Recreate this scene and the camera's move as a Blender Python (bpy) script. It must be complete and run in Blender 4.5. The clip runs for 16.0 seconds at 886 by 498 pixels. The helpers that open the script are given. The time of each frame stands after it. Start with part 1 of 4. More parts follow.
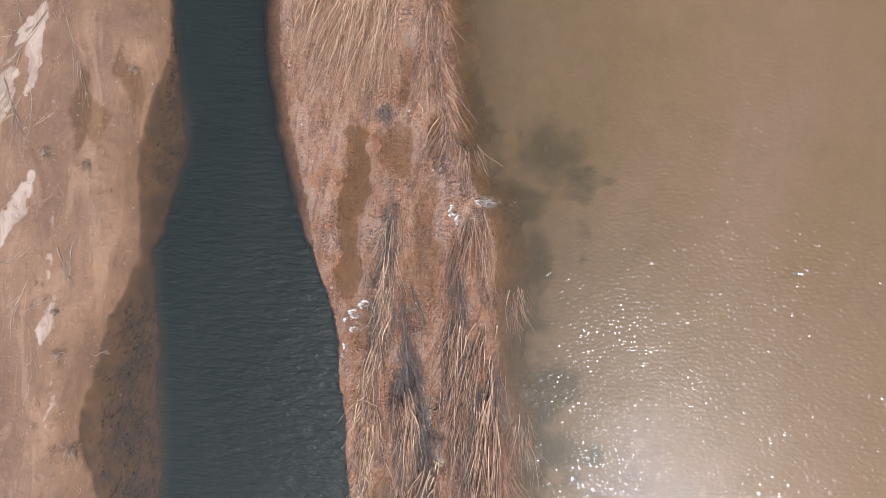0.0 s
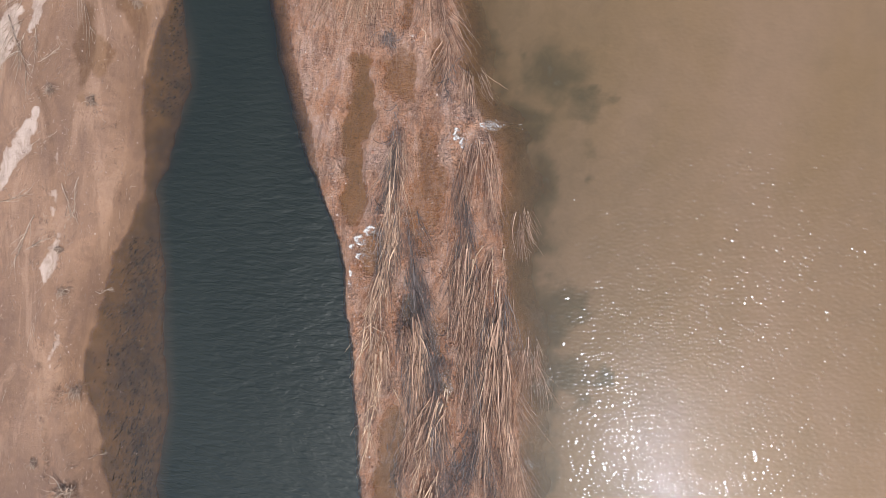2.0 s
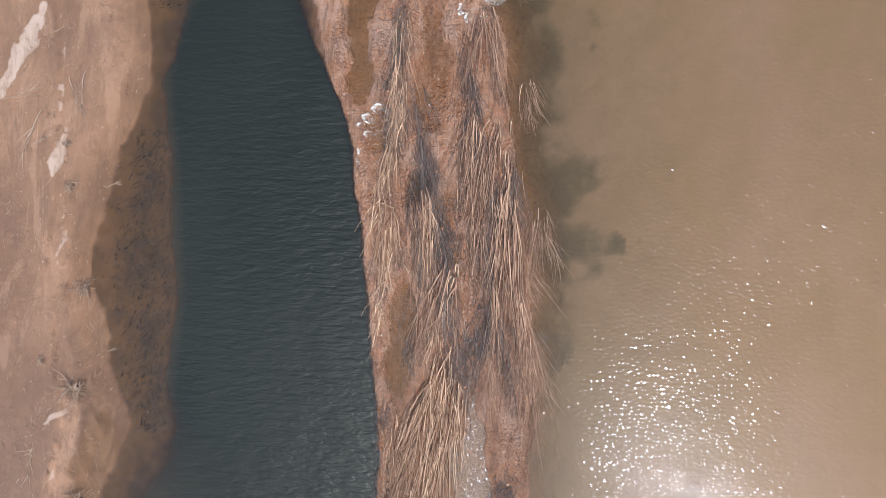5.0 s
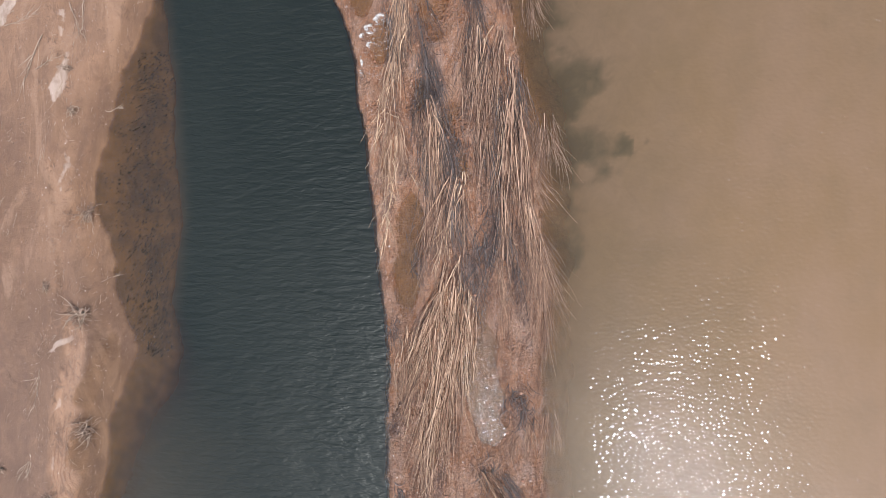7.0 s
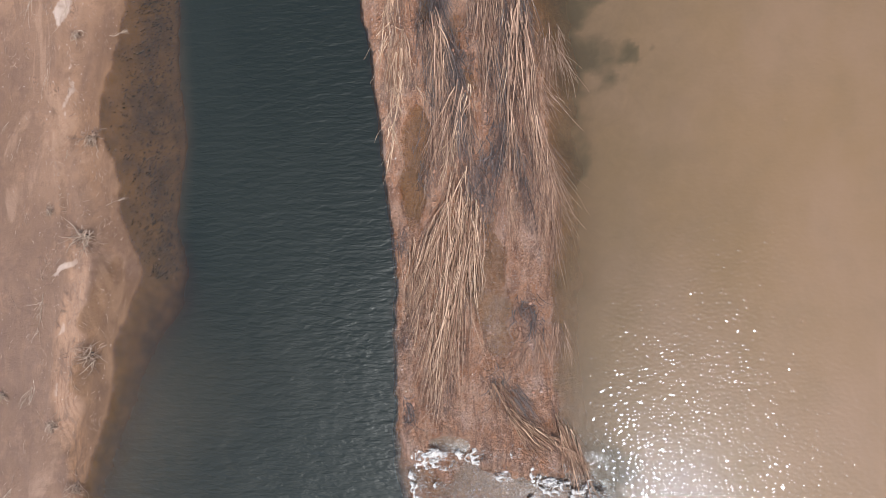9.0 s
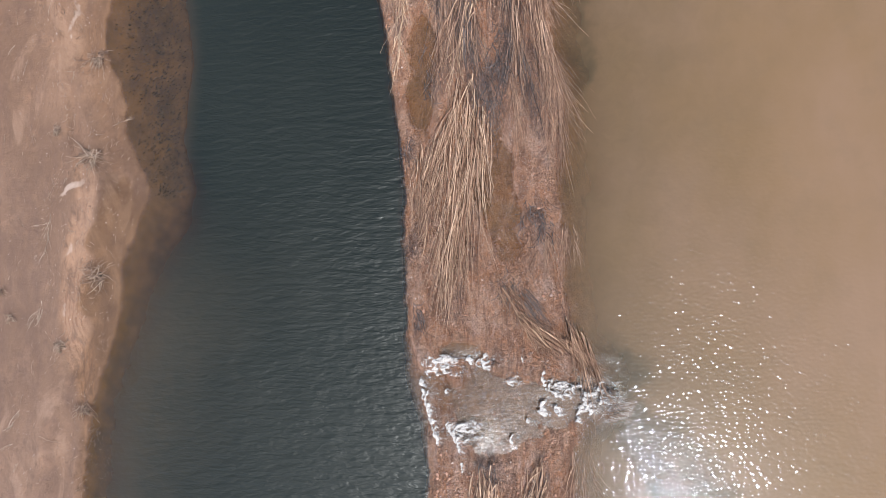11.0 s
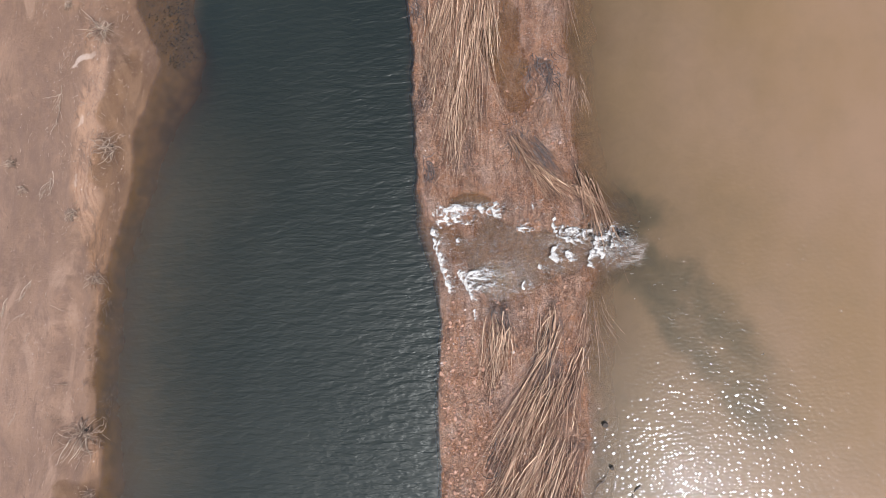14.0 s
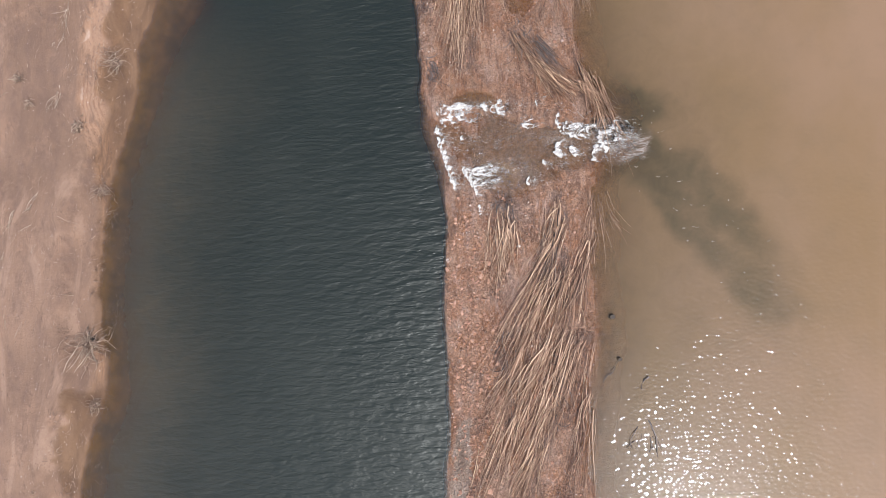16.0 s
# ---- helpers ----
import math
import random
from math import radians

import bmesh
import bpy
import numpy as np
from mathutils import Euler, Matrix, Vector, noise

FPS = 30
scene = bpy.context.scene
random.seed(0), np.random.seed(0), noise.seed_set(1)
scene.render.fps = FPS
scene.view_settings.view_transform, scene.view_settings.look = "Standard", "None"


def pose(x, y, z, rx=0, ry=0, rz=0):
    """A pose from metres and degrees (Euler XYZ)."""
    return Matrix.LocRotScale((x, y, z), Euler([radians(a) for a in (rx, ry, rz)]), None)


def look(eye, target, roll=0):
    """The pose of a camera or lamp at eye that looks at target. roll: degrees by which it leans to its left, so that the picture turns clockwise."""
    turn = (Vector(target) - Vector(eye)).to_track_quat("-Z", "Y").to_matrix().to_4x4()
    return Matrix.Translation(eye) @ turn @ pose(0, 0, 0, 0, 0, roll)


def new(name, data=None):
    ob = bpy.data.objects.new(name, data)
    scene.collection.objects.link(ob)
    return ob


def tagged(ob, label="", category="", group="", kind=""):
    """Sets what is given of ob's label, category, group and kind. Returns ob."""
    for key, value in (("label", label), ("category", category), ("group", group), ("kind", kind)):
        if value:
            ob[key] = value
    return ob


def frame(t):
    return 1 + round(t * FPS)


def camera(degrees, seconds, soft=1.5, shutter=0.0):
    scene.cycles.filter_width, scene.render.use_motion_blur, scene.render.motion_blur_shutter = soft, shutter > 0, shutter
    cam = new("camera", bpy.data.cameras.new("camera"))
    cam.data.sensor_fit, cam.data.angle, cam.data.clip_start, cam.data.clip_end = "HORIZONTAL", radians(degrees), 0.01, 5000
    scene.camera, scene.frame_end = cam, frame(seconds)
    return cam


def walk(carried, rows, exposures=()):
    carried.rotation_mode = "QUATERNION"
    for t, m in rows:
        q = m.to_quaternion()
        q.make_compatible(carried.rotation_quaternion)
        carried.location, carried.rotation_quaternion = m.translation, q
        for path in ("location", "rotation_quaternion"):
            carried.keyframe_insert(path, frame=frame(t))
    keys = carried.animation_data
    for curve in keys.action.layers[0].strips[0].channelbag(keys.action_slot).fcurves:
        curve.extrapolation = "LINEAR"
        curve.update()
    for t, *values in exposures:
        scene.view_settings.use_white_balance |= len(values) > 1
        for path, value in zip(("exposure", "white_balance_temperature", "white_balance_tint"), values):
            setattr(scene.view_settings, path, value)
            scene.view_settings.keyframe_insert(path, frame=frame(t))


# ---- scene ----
cam = camera(78.0, 16.0, soft=0.6)
# seconds, eye (m), turn about x, y, z (degrees); a drone that looks straight down
PATH = [
    (0.0, 0.134, 0.004, 10.342, -2.68, 8.24, 4.85),
    (0.5, 0.132, -0.405, 10.326, -2.41, 8.26, 4.64),
    (1.0, 0.136, -0.815, 10.325, -2.14, 8.26, 4.38),
    (1.5, 0.141, -1.228, 10.362, -1.89, 8.24, 4.13),
    (2.0, 0.144, -1.659, 10.395, -1.58, 8.16, 3.88),
    (2.5, 0.132, -2.108, 10.430, -1.26, 8.06, 3.61),
    (3.0, 0.139, -2.546, 10.465, -0.94, 8.03, 3.44),
    (3.5, 0.147, -2.990, 10.482, -0.61, 8.04, 3.27),
    (4.0, 0.142, -3.463, 10.460, -0.32, 8.09, 3.04),
    (6.5, 0.057, -5.740, 10.437, 0.37, 8.09, 1.36),
    (7.0, 0.023, -6.220, 10.367, 0.52, 8.09, 0.98),
    (7.5, -0.003, -6.682, 10.331, 0.75, 8.09, 0.73),
    (8.0, -0.029, -7.148, 10.317, 1.04, 8.08, 0.56),
    (8.5, -0.078, -7.622, 10.299, 1.34, 8.07, 0.40),
    (9.0, -0.109, -8.093, 10.288, 1.64, 8.06, 0.24),
    (11.5, -0.341, -10.422, 10.242, 2.43, 8.01, -0.80),
    (12.0, -0.390, -10.897, 10.233, 2.61, 8.02, -0.95),
    (12.5, -0.430, -11.376, 10.264, 2.75, 8.00, -1.12),
    (13.0, -0.464, -11.881, 10.281, 2.94, 7.94, -1.31),
    (13.5, -0.502, -12.403, 10.252, 3.23, 7.97, -1.47),
    (14.0, -0.546, -12.939, 10.195, 3.52, 8.04, -1.62),
    (14.5, -0.590, -13.468, 10.148, 3.81, 8.09, -1.78),
    (15.0, -0.631, -13.993, 10.103, 4.05, 8.11, -1.93),
    (15.5, -0.673, -14.533, 10.073, 4.28, 8.17, -2.10),
    (16.0, -0.702, -15.006, 10.089, 4.55, 8.22, -2.31),
]
walk(cam, [(t, pose(x, y, z, rx, ry, rz)) for t, x, y, z, rx, ry, rz in PATH], [(0, 0.04), (9, 0.04), (12, 0.03), (14, 0.10), (16, 0.16)])

# ---------------------------------------------------------------- light
SUN_EL, SUN_AZ = 63.5, 146.5            # degrees; azimuth from +y clockwise
world = bpy.data.worlds.new("world")
scene.world = world
world.use_nodes = True
wn, wl = world.node_tree.nodes, world.node_tree.links
sky = wn.new("ShaderNodeTexSky")
sky.sky_type = "NISHITA"
sky.sun_disc = False
sky.sun_elevation, sky.sun_rotation = radians(SUN_EL), radians(SUN_AZ)
sky.dust_density, sky.air_density = 2.6, 1.0
wn["Background"].inputs[1].default_value = 0.155
wl.new(sky.outputs[0], wn["Background"].inputs[0])
sun_data = bpy.data.lights.new("sun", "SUN")
sun_data.energy, sun_data.angle, sun_data.color = 3.5, radians(0.6), (1.0, 0.955, 0.945)
sun = new("sun", sun_data)
a, e = radians(SUN_AZ), radians(SUN_EL)
SUN_WAY = Vector((math.sin(a) * math.cos(e), math.cos(a) * math.cos(e), math.sin(e)))
sun.matrix_world = look(SUN_WAY * 60, (0, 0, 0))

# ---------------------------------------------------------------- plan: shore lines, x at every 0.7 m of y from 5.0 down
BANK = [-7.15, -7.15, -7.15, -7.01, -7.27, -7.54, -7.58, -7.55, -7.52, -7.47, -7.73, -8.15, -8.28, -8.48, -8.62, -8.61, -8.29, -8.16, -7.92, -7.69, -7.93, -8.22, -8.22, -8.28, -8.54, -8.84, -8.94, -8.97, -9.05, -9.04, -8.87, -8.91, -9.13, -9.31, -9.39, -9.39]
SHELF = [-7.03, -7.03, -7.03, -6.87, -6.76, -6.55, -6.53, -6.74, -6.97, -7.10, -7.02, -6.89, -6.83, -6.78, -6.70, -6.62, -6.69, -6.73, -6.80, -6.84, -7.12, -7.62, -7.86, -7.98, -8.23, -8.58, -8.64, -8.68, -8.75, -8.74, -8.61, -8.64, -8.83, -9.01, -9.09, -9.09]
ISLE_W = [-4.87, -4.87, -4.82, -4.73, -4.58, -4.45, -4.23, -3.99, -3.87, -3.65, -3.30, -3.12, -3.07, -2.91, -2.85, -2.74, -2.68, -2.57, -2.47, -2.42, -2.39, -2.37, -2.40, -2.37, -2.21, -2.07, -2.00, -1.96, -2.08, -2.11, -2.10, -2.07, -2.06, -2.18, -2.18, -2.18]
ISLE_E = [-1.59, -1.59, -1.47, -1.38, -1.31, -1.19, -0.99, -0.57, -0.33, -0.31, -0.21, -0.07, 0.01, 0.11, 0.24, 0.35, 0.39, 0.46, 0.47, 0.47, 0.46, 0.42, 0.47, 0.61, 0.89, 0.85, 0.63, 0.61, 0.51, 0.56, 0.60, 0.45, 0.38, 0.37, 0.38, 0.38]
# pools and runnels on the spit: x, y, half width, half length, depth
POOLS = [
    (-3.13, 0.46, 0.27, 1.00, 0.10), (-2.33, 1.16, 0.42, 0.62, 0.03), (-1.67, -0.92, 0.36, 1.50, 0.022), (-1.33, -3.96, 0.20, 1.00, 0.02), (-2.09, -6.55, 0.28, 1.02, 0.06), (-0.57, -8.86, 0.41, 0.48, 0.07),
    (-2.01, -5.74, 0.30, 0.64, 0.04), (-2.30, 2.71, 0.16, 0.60, 0.02), (-0.94, -12.19, 1.18, 0.60, 0.025), (-0.77, -12.89, 0.97, 0.40, 0.02), (0.37, -12.32, 0.64, 0.70, 0.03), (-1.35, -11.38, 0.45, 0.15, 0.08),
    (-2.70, -2.15, 0.30, 0.44, 0.04), (-1.81, -3.20, 0.27, 0.38, 0.05), (-1.72, 1.36, 0.21, 0.64, 0.02), (-0.85, -8.33, 0.27, 0.43, 0.06), (-2.17, -12.08, 0.25, 0.32, 0.05), (-0.63, -7.96, 0.20, 0.85, 0.04),
    (-0.24, -12.37, 0.60, 0.45, 0.03), (-0.48, -8.86, 0.20, 0.30, 0.03), (-0.52, -9.49, 0.33, 0.42, 0.03), (-1.07, -4.50, 0.20, 0.50, 0.03), (-3.06, -1.01, 0.24, 0.75, 0.08), (-1.04, -12.81, 0.33, 0.22, 0.12),
    (1.43, -11.78, 0.30, 0.30, 0.20),
]
# dark root mats
MATS = [
    (-2.36, -0.22, 0.08, 0.62), (-2.50, -1.56, 0.17, 0.53), (-1.80, -3.36, 0.17, 0.47), (-0.94, -2.75, 0.10, 0.42), (-1.22, -4.49, 0.22, 0.62), (-1.11, -4.27, 0.19, 0.42), (-0.47, -5.74, 0.25, 0.42),
    (-2.63, 1.84, 0.10, 0.09), (-0.54, -6.12, 0.19, 0.26), (-1.90, -6.40, 0.11, 0.31), (-2.36, -7.73, 0.11, 0.13), (-1.50, 1.27, 0.17, 0.38), (0.09, -9.11, 0.19, 0.26), (-2.16, -10.84, 0.06, 0.14),
    (-0.91, -13.59, 0.17, 0.31), (-1.02, -16.32, 0.14, 0.53), (-0.19, -16.61, 0.10, 0.42), (-0.77, -6.53, 0.11, 0.62), (-0.53, -10.30, 0.10, 0.18), (0.00, -8.96, 0.22, 0.18),
]
WEEDY = [
    (-7.57, -5.11, 0.50, 0.90), (-7.94, -5.67, 0.30, 0.60), (-7.50, -6.49, 0.40, 0.80), (-7.58, -3.80, 0.25, 0.70), (-7.24, 1.40, 0.20, 0.80),
]
# pale sand streaks on the bank: from x, y to x, y, half width
PALE = [
    (-9.56, 3.54, -9.87, 1.75, 0.16), (-9.66, 0.21, -10.61, -1.70, 0.20), (-9.18, -2.34, -9.38, -3.27, 0.13), (-10.15, 2.32, -10.76, 0.68, 0.20), (-9.75, 3.25, -10.04, 2.70, 0.14),
    (-8.92, -7.90, -9.29, -8.37, 0.09), (-9.02, -17.51, -9.17, -17.87, 0.08), (-9.35, -1.26, -9.25, -2.16, 0.07), (-9.21, 2.32, -9.48, 1.22, 0.03), (-9.48, 1.22, -9.59, 0.56, 0.03),
    (-9.33, 0.0911, -9.15, -1.06, 0.04), (-9.14, -8.95, -9.28, -9.66, 0.04), (-9.33, -10.35, -9.32, -10.90, 0.04), (-9.23, -3.73, -9.31, -5.36, 0.05), (-1.78, -17.22, -2.01, -18.77, 0.20),
    (-2.32, 3.64, -2.26, 2.26, 0.08),
]
# broken water: x, y, half width, half length
CHOP = [
    (-0.68, 0.34, 0.32, 0.10), (-1.16, -11.64, 0.75, 0.22), (-1.04, -12.89, 0.65, 0.45), (0.51, -12.16, 0.75, 0.55), (1.09, -12.42, 0.60, 0.40),
]
# lightly broken water
RIFFLES = [
    (-0.54, -12.32, 1.50, 0.85), (-2.74, -2.12, 0.40, 0.50), (-1.76, -3.21, 0.30, 0.40), (-0.66, -7.80, 0.15, 0.65), (-0.50, -8.50, 0.13, 0.40), (-0.30, -8.95, 0.25, 0.12), (-0.60, -9.45, 0.14, 0.45), (-0.90, -4.45, 0.86, 0.97), (0.86, -9.06, 0.35, 0.14),
]
# damp hollows on the bank
DAMP = [
    (-8.71, 1.52, 0.21, 0.81), (-8.44, 1.27, 0.24, 0.43), (-7.68, 1.96, 0.19, 0.48), (-8.49, -9.97, 0.38, 1.50), (-8.19, -8.70, 0.20, 0.70), (-8.77, -12.42, 0.12, 1.20),
    (-9.46, -17.97, 0.30, 0.80), (-7.98, 2.44, 0.13, 0.35), (3.15, -11.57, 1.00, 0.75), (-9.11, -16.90, 0.50, 0.40),
]
# clear dark water along the spit: y, reach from the shore
REACH = [
    (4.50, 0.40), (2.84, 0.50), (1.75, 1.30), (0.89, 1.50), (0.42, 0.70), (-0.24, 0.90), (-1.16, 0.75), (-2.24, 0.50),
    (-3.13, 1.10), (-4.32, 1.35), (-5.08, 0.50), (-6.35, 0.60), (-7.06, 0.15), (-10.80, 0.10), (-11.38, 0.70), (-12.63, 0.70),
    (-13.44, 0.10), (-20.47, 0.15),
]
CLOUDS = [
    (0.48, 1.34, 0.36, 0.40), (0.0436, 0.51, 0.50, 0.18), (0.49, -0.63, 0.16, 0.40), (0.0551, -1.80, 0.20, 0.50), (0.56, -3.19, 0.40, 0.30), (0.95, -4.20, 0.50, 0.22),
    (0.41, -3.83, 0.30, 0.50), (0.74, -6.44, 0.16, 0.20), (1.21, -11.60, 0.35, 0.20),
]
# the plume below the falls: x, y, half width
PLUME = [
    (1.10, -12.21, 0.30), (1.56, -12.64, 0.43), (2.15, -13.18, 0.52), (2.78, -13.86, 0.63), (3.28, -14.62, 0.63), (3.64, -15.36, 0.56),
]
# flattened reeds: x, y of the root, x, y of the tips
FAN = [
    (-3.73, 4.47, -4.51, 2.59), (-3.29, 4.47, -3.96, 1.70), (-3.00, 4.38, -3.55, 2.04), (-2.72, 4.18, -3.00, 2.01), (-4.18, 4.46, -4.63, 2.74),
    (-3.11, 4.27, -3.34, 2.15), (-2.70, 3.97, -2.85, 2.34), (-3.51, 4.47, -4.23, 2.11),
]
EDGE = [
    (-2.70, 3.78, -2.97, 1.94), (-1.86, 4.04, -1.54, 2.84), (-1.78, 3.06, -1.47, 1.98), (-1.66, 2.42, -1.28, 1.28), (-1.09, 1.38, -0.96, 0.48),
    (-1.37, 1.87, -1.47, 1.02),
]
MIDDLE = [
    (-2.25, 0.0905, -2.24, -1.40), (-2.26, -0.83, -2.40, -2.40), (-2.14, -1.23, -2.29, -2.51), (-2.35, -1.74, -2.54, -3.48), (-2.40, -2.51, -2.65, -4.02),
    (-2.45, -3.58, -2.66, -4.99), (-2.48, -4.01, -2.44, -5.40), (-2.33, -3.68, -2.17, -4.75),
]
EAST = [
    (-0.72, 0.14, -0.34, -1.56), (-0.87, 0.0218, -1.10, -1.48), (-0.87, -1.58, -0.89, -3.72), (-0.37, -2.00, -0.67, -3.92), (-0.56, -2.34, -0.66, -4.87),
    (-0.13, -2.54, -0.37, -5.72), (-0.28, -3.18, -0.14, -5.39), (-0.0318, -3.38, 0.19, -6.03), (-0.73, -3.61, -0.68, -5.30), (-0.33, -4.85, -0.15, -6.58),
    (-0.0101, -4.83, 0.34, -7.02), (-0.95, -2.13, -0.98, -3.41),
]
LOOSE = [
    (0.45, -3.56, 0.54, -4.98), (0.0601, -1.17, 0.20, -2.15), (0.40, -3.68, 0.55, -4.66), (0.18, -4.61, 0.53, -5.42), (0.22, -5.76, 0.43, -7.59),
    (0.34, -5.81, 0.44, -7.12), (0.46, -6.47, 0.55, -8.52), (0.21, -9.30, 0.30, -10.12), (0.72, -13.18, 0.71, -14.35), (-0.38, -6.31, -0.25, -7.81),
    (0.63, -9.07, 0.76, -9.95),
]
STRANDS = [
    (-2.29, 0.14, -2.49, -1.90), (-2.55, -1.60, -2.36, -3.52), (-1.78, -2.72, -1.65, -4.73), (-0.95, -1.73, -0.97, -3.72), (-1.52, -4.40, -1.35, -6.22),
    (-0.35, -5.30, -0.60, -7.04), (-0.30, -10.32, 0.19, -11.10), (-0.03, -13.54, -0.42, -15.00), (-0.37, -3.03, -0.45, -4.80), (-2.09, -1.36, -1.79, -2.65),
    (-1.83, -2.44, -1.50, -3.90), (-1.58, -3.70, -1.28, -5.18), (-1.37, -4.97, -1.01, -6.70), (-1.74, -4.13, -1.47, -5.62), (-1.08, -0.54, -0.73, -2.40),
    (-0.83, -2.18, -0.38, -4.05), (-0.57, -3.85, -0.10, -5.78), (-0.30, -5.55, 0.08, -7.37), (-1.03, -6.25, -0.88, -7.50), (-1.79, -2.14, -1.50, -3.71),
    (-1.56, -3.50, -1.20, -5.10), (-1.30, -4.78, -1.31, -6.04), (-0.84, -3.91, -0.44, -4.96), (-0.24, -2.68, 0.01, -4.40),
]
CENTRE = [
    (-1.75, -3.23, -1.54, -4.60), (-1.66, -3.55, -1.54, -5.88), (-1.19, -4.69, -1.66, -6.64), (-1.69, -5.15, -1.62, -6.53), (-1.07, -4.89, -1.12, -6.18),
    (-1.39, -4.92, -1.70, -6.42), (-1.55, -3.97, -1.41, -5.56), (-1.92, -3.45, -1.66, -4.93),
]
SHEAF = [
    (-1.30, -6.36, -1.89, -8.81), (-1.14, -6.66, -1.65, -10.29), (-0.98, -6.76, -1.24, -9.86), (-1.02, -6.97, -0.94, -8.72), (-1.39, -6.97, -2.15, -8.71),
    (-1.55, -7.28, -2.10, -9.33), (-1.28, -7.58, -1.90, -10.67), (-1.07, -7.79, -1.47, -10.72), (-1.81, -7.58, -2.26, -9.54), (-1.17, -6.56, -1.38, -9.03),
    (-1.43, -8.61, -1.70, -10.72),
]
BROKEN = [
    (-0.63, -10.20, -0.20, -11.00), (-0.29, -10.85, 0.39, -11.48), (0.52, -10.82, 0.99, -11.96), (0.70, -10.92, 1.08, -12.48), (-0.39, -10.70, 0.15, -11.41),
    (0.40, -11.22, 0.98, -11.64),
]
SOUTH = [
    (-1.07, -13.43, -1.16, -15.02), (-0.83, -13.64, -1.06, -14.72), (0.0557, -13.25, -0.28, -14.53), (0.13, -13.65, -0.94, -15.72), (-0.24, -14.63, -1.18, -16.59),
    (0.57, -14.05, 0.0421, -15.42), (-0.36, -15.03, -1.55, -17.36), (0.11, -15.42, -1.04, -17.76), (0.28, -15.81, -0.48, -17.75), (0.43, -15.81, -0.0693, -17.35),
    (-0.62, -16.20, -1.58, -18.35), (-0.16, -16.78, -0.80, -18.56), (0.32, -16.77, -0.13, -18.65), (-1.06, -17.17, -1.77, -18.62), (0.0703, -14.44, -0.61, -16.01),
    (-0.20, -15.72, -1.06, -17.17), (0.25, -14.63, -0.23, -16.20), (-0.49, -17.56, -1.08, -18.76),
]
# single canes that stand out: x, y of the root, x, y of the tip, radius
SINGLE = [
    (-2.55, -2.68, -2.75, -4.33, 0.017), (-2.16, -1.98, -2.29, -2.83, 0.015), (-2.29, -2.83, -2.37, -3.47, 0.011), (-2.59, -3.59, -2.88, -3.85, 0.010),
    (-2.51, -3.61, -2.11, -3.78, 0.010), (-1.98, -3.42, -1.83, -4.22, 0.010), (-1.64, -3.30, -1.54, -4.21, 0.011), (-2.42, -3.76, -2.42, -4.30, 0.010),
    (-2.42, -4.12, -2.50, -5.55, 0.017), (-2.50, -5.51, -2.61, -5.83, 0.009), (-2.50, -5.51, -2.41, -5.90, 0.009), (-2.50, -5.54, -2.46, -6.09, 0.010),
    (-2.47, -4.79, -2.75, -4.97, 0.009), (-2.45, -4.78, -2.23, -4.97, 0.009), (-1.58, -4.07, -1.51, -5.35, 0.013), (-1.08, -4.70, -1.19, -6.27, 0.015),
    (-1.05, -4.71, -0.84, -5.96, 0.013), (-1.25, -5.62, -1.40, -6.34, 0.011), (-2.04, -4.76, -1.70, -5.29, 0.010), (-0.55, -1.94, -0.99, -3.31, 0.013),
    (-0.40, -1.90, -0.36, -3.08, 0.013), (-0.16, -1.96, -0.23, -3.07, 0.014), (-0.72, -2.19, -0.79, -3.44, 0.011), (-0.79, -3.44, -0.82, -4.04, 0.011),
    (-1.12, -3.14, -1.09, -3.77, 0.009), (-0.23, -2.54, -0.00, -3.89, 0.011), (-0.44, -2.98, -0.44, -4.23, 0.011), (-1.15, -4.93, -1.20, -5.52, 0.013),
    (-0.99, -4.75, -0.93, -5.19, 0.011), (-1.43, -5.37, -1.56, -6.56, 0.011), (-1.27, -5.42, -1.30, -6.36, 0.011), (-1.04, -6.55, -0.88, -7.79, 0.013),
    (-0.89, -6.86, -0.98, -9.03, 0.014), (-1.65, -7.58, -1.97, -8.81, 0.011), (-1.97, -9.02, -2.11, -9.86, 0.011), (-1.28, -8.19, -1.59, -10.07, 0.013),
    (-1.51, -9.65, -1.68, -10.72, 0.011), (-1.05, -6.45, -0.93, -7.91, 0.013), (-0.92, -6.91, -0.99, -8.55, 0.013), (-1.43, -6.10, -1.70, -7.35, 0.011),
    (-0.53, -10.25, 0.25, -11.37, 0.014), (-0.44, -10.55, -0.00, -11.47, 0.013), (-0.09, -10.91, 0.73, -11.63, 0.014), (0.52, -10.80, 0.78, -11.64, 0.014),
    (0.70, -11.02, 1.03, -12.16, 0.014), (0.79, -11.08, 1.12, -11.96, 0.013), (0.12, -13.70, -0.36, -15.03, 0.013), (-0.08, -14.53, -0.99, -15.72, 0.014),
    (0.53, -14.14, 0.26, -15.42, 0.013), (-1.08, -13.53, -1.13, -14.83, 0.011), (-0.87, -13.44, -1.01, -14.53, 0.011), (-0.48, -15.42, -1.35, -16.97, 0.014),
    (0.30, -15.42, -0.17, -16.96, 0.013), (-0.45, -16.78, -1.22, -18.35, 0.014), (-1.36, -17.17, -1.76, -18.36, 0.013), (0.41, -16.00, 0.07, -17.74, 0.013),
]
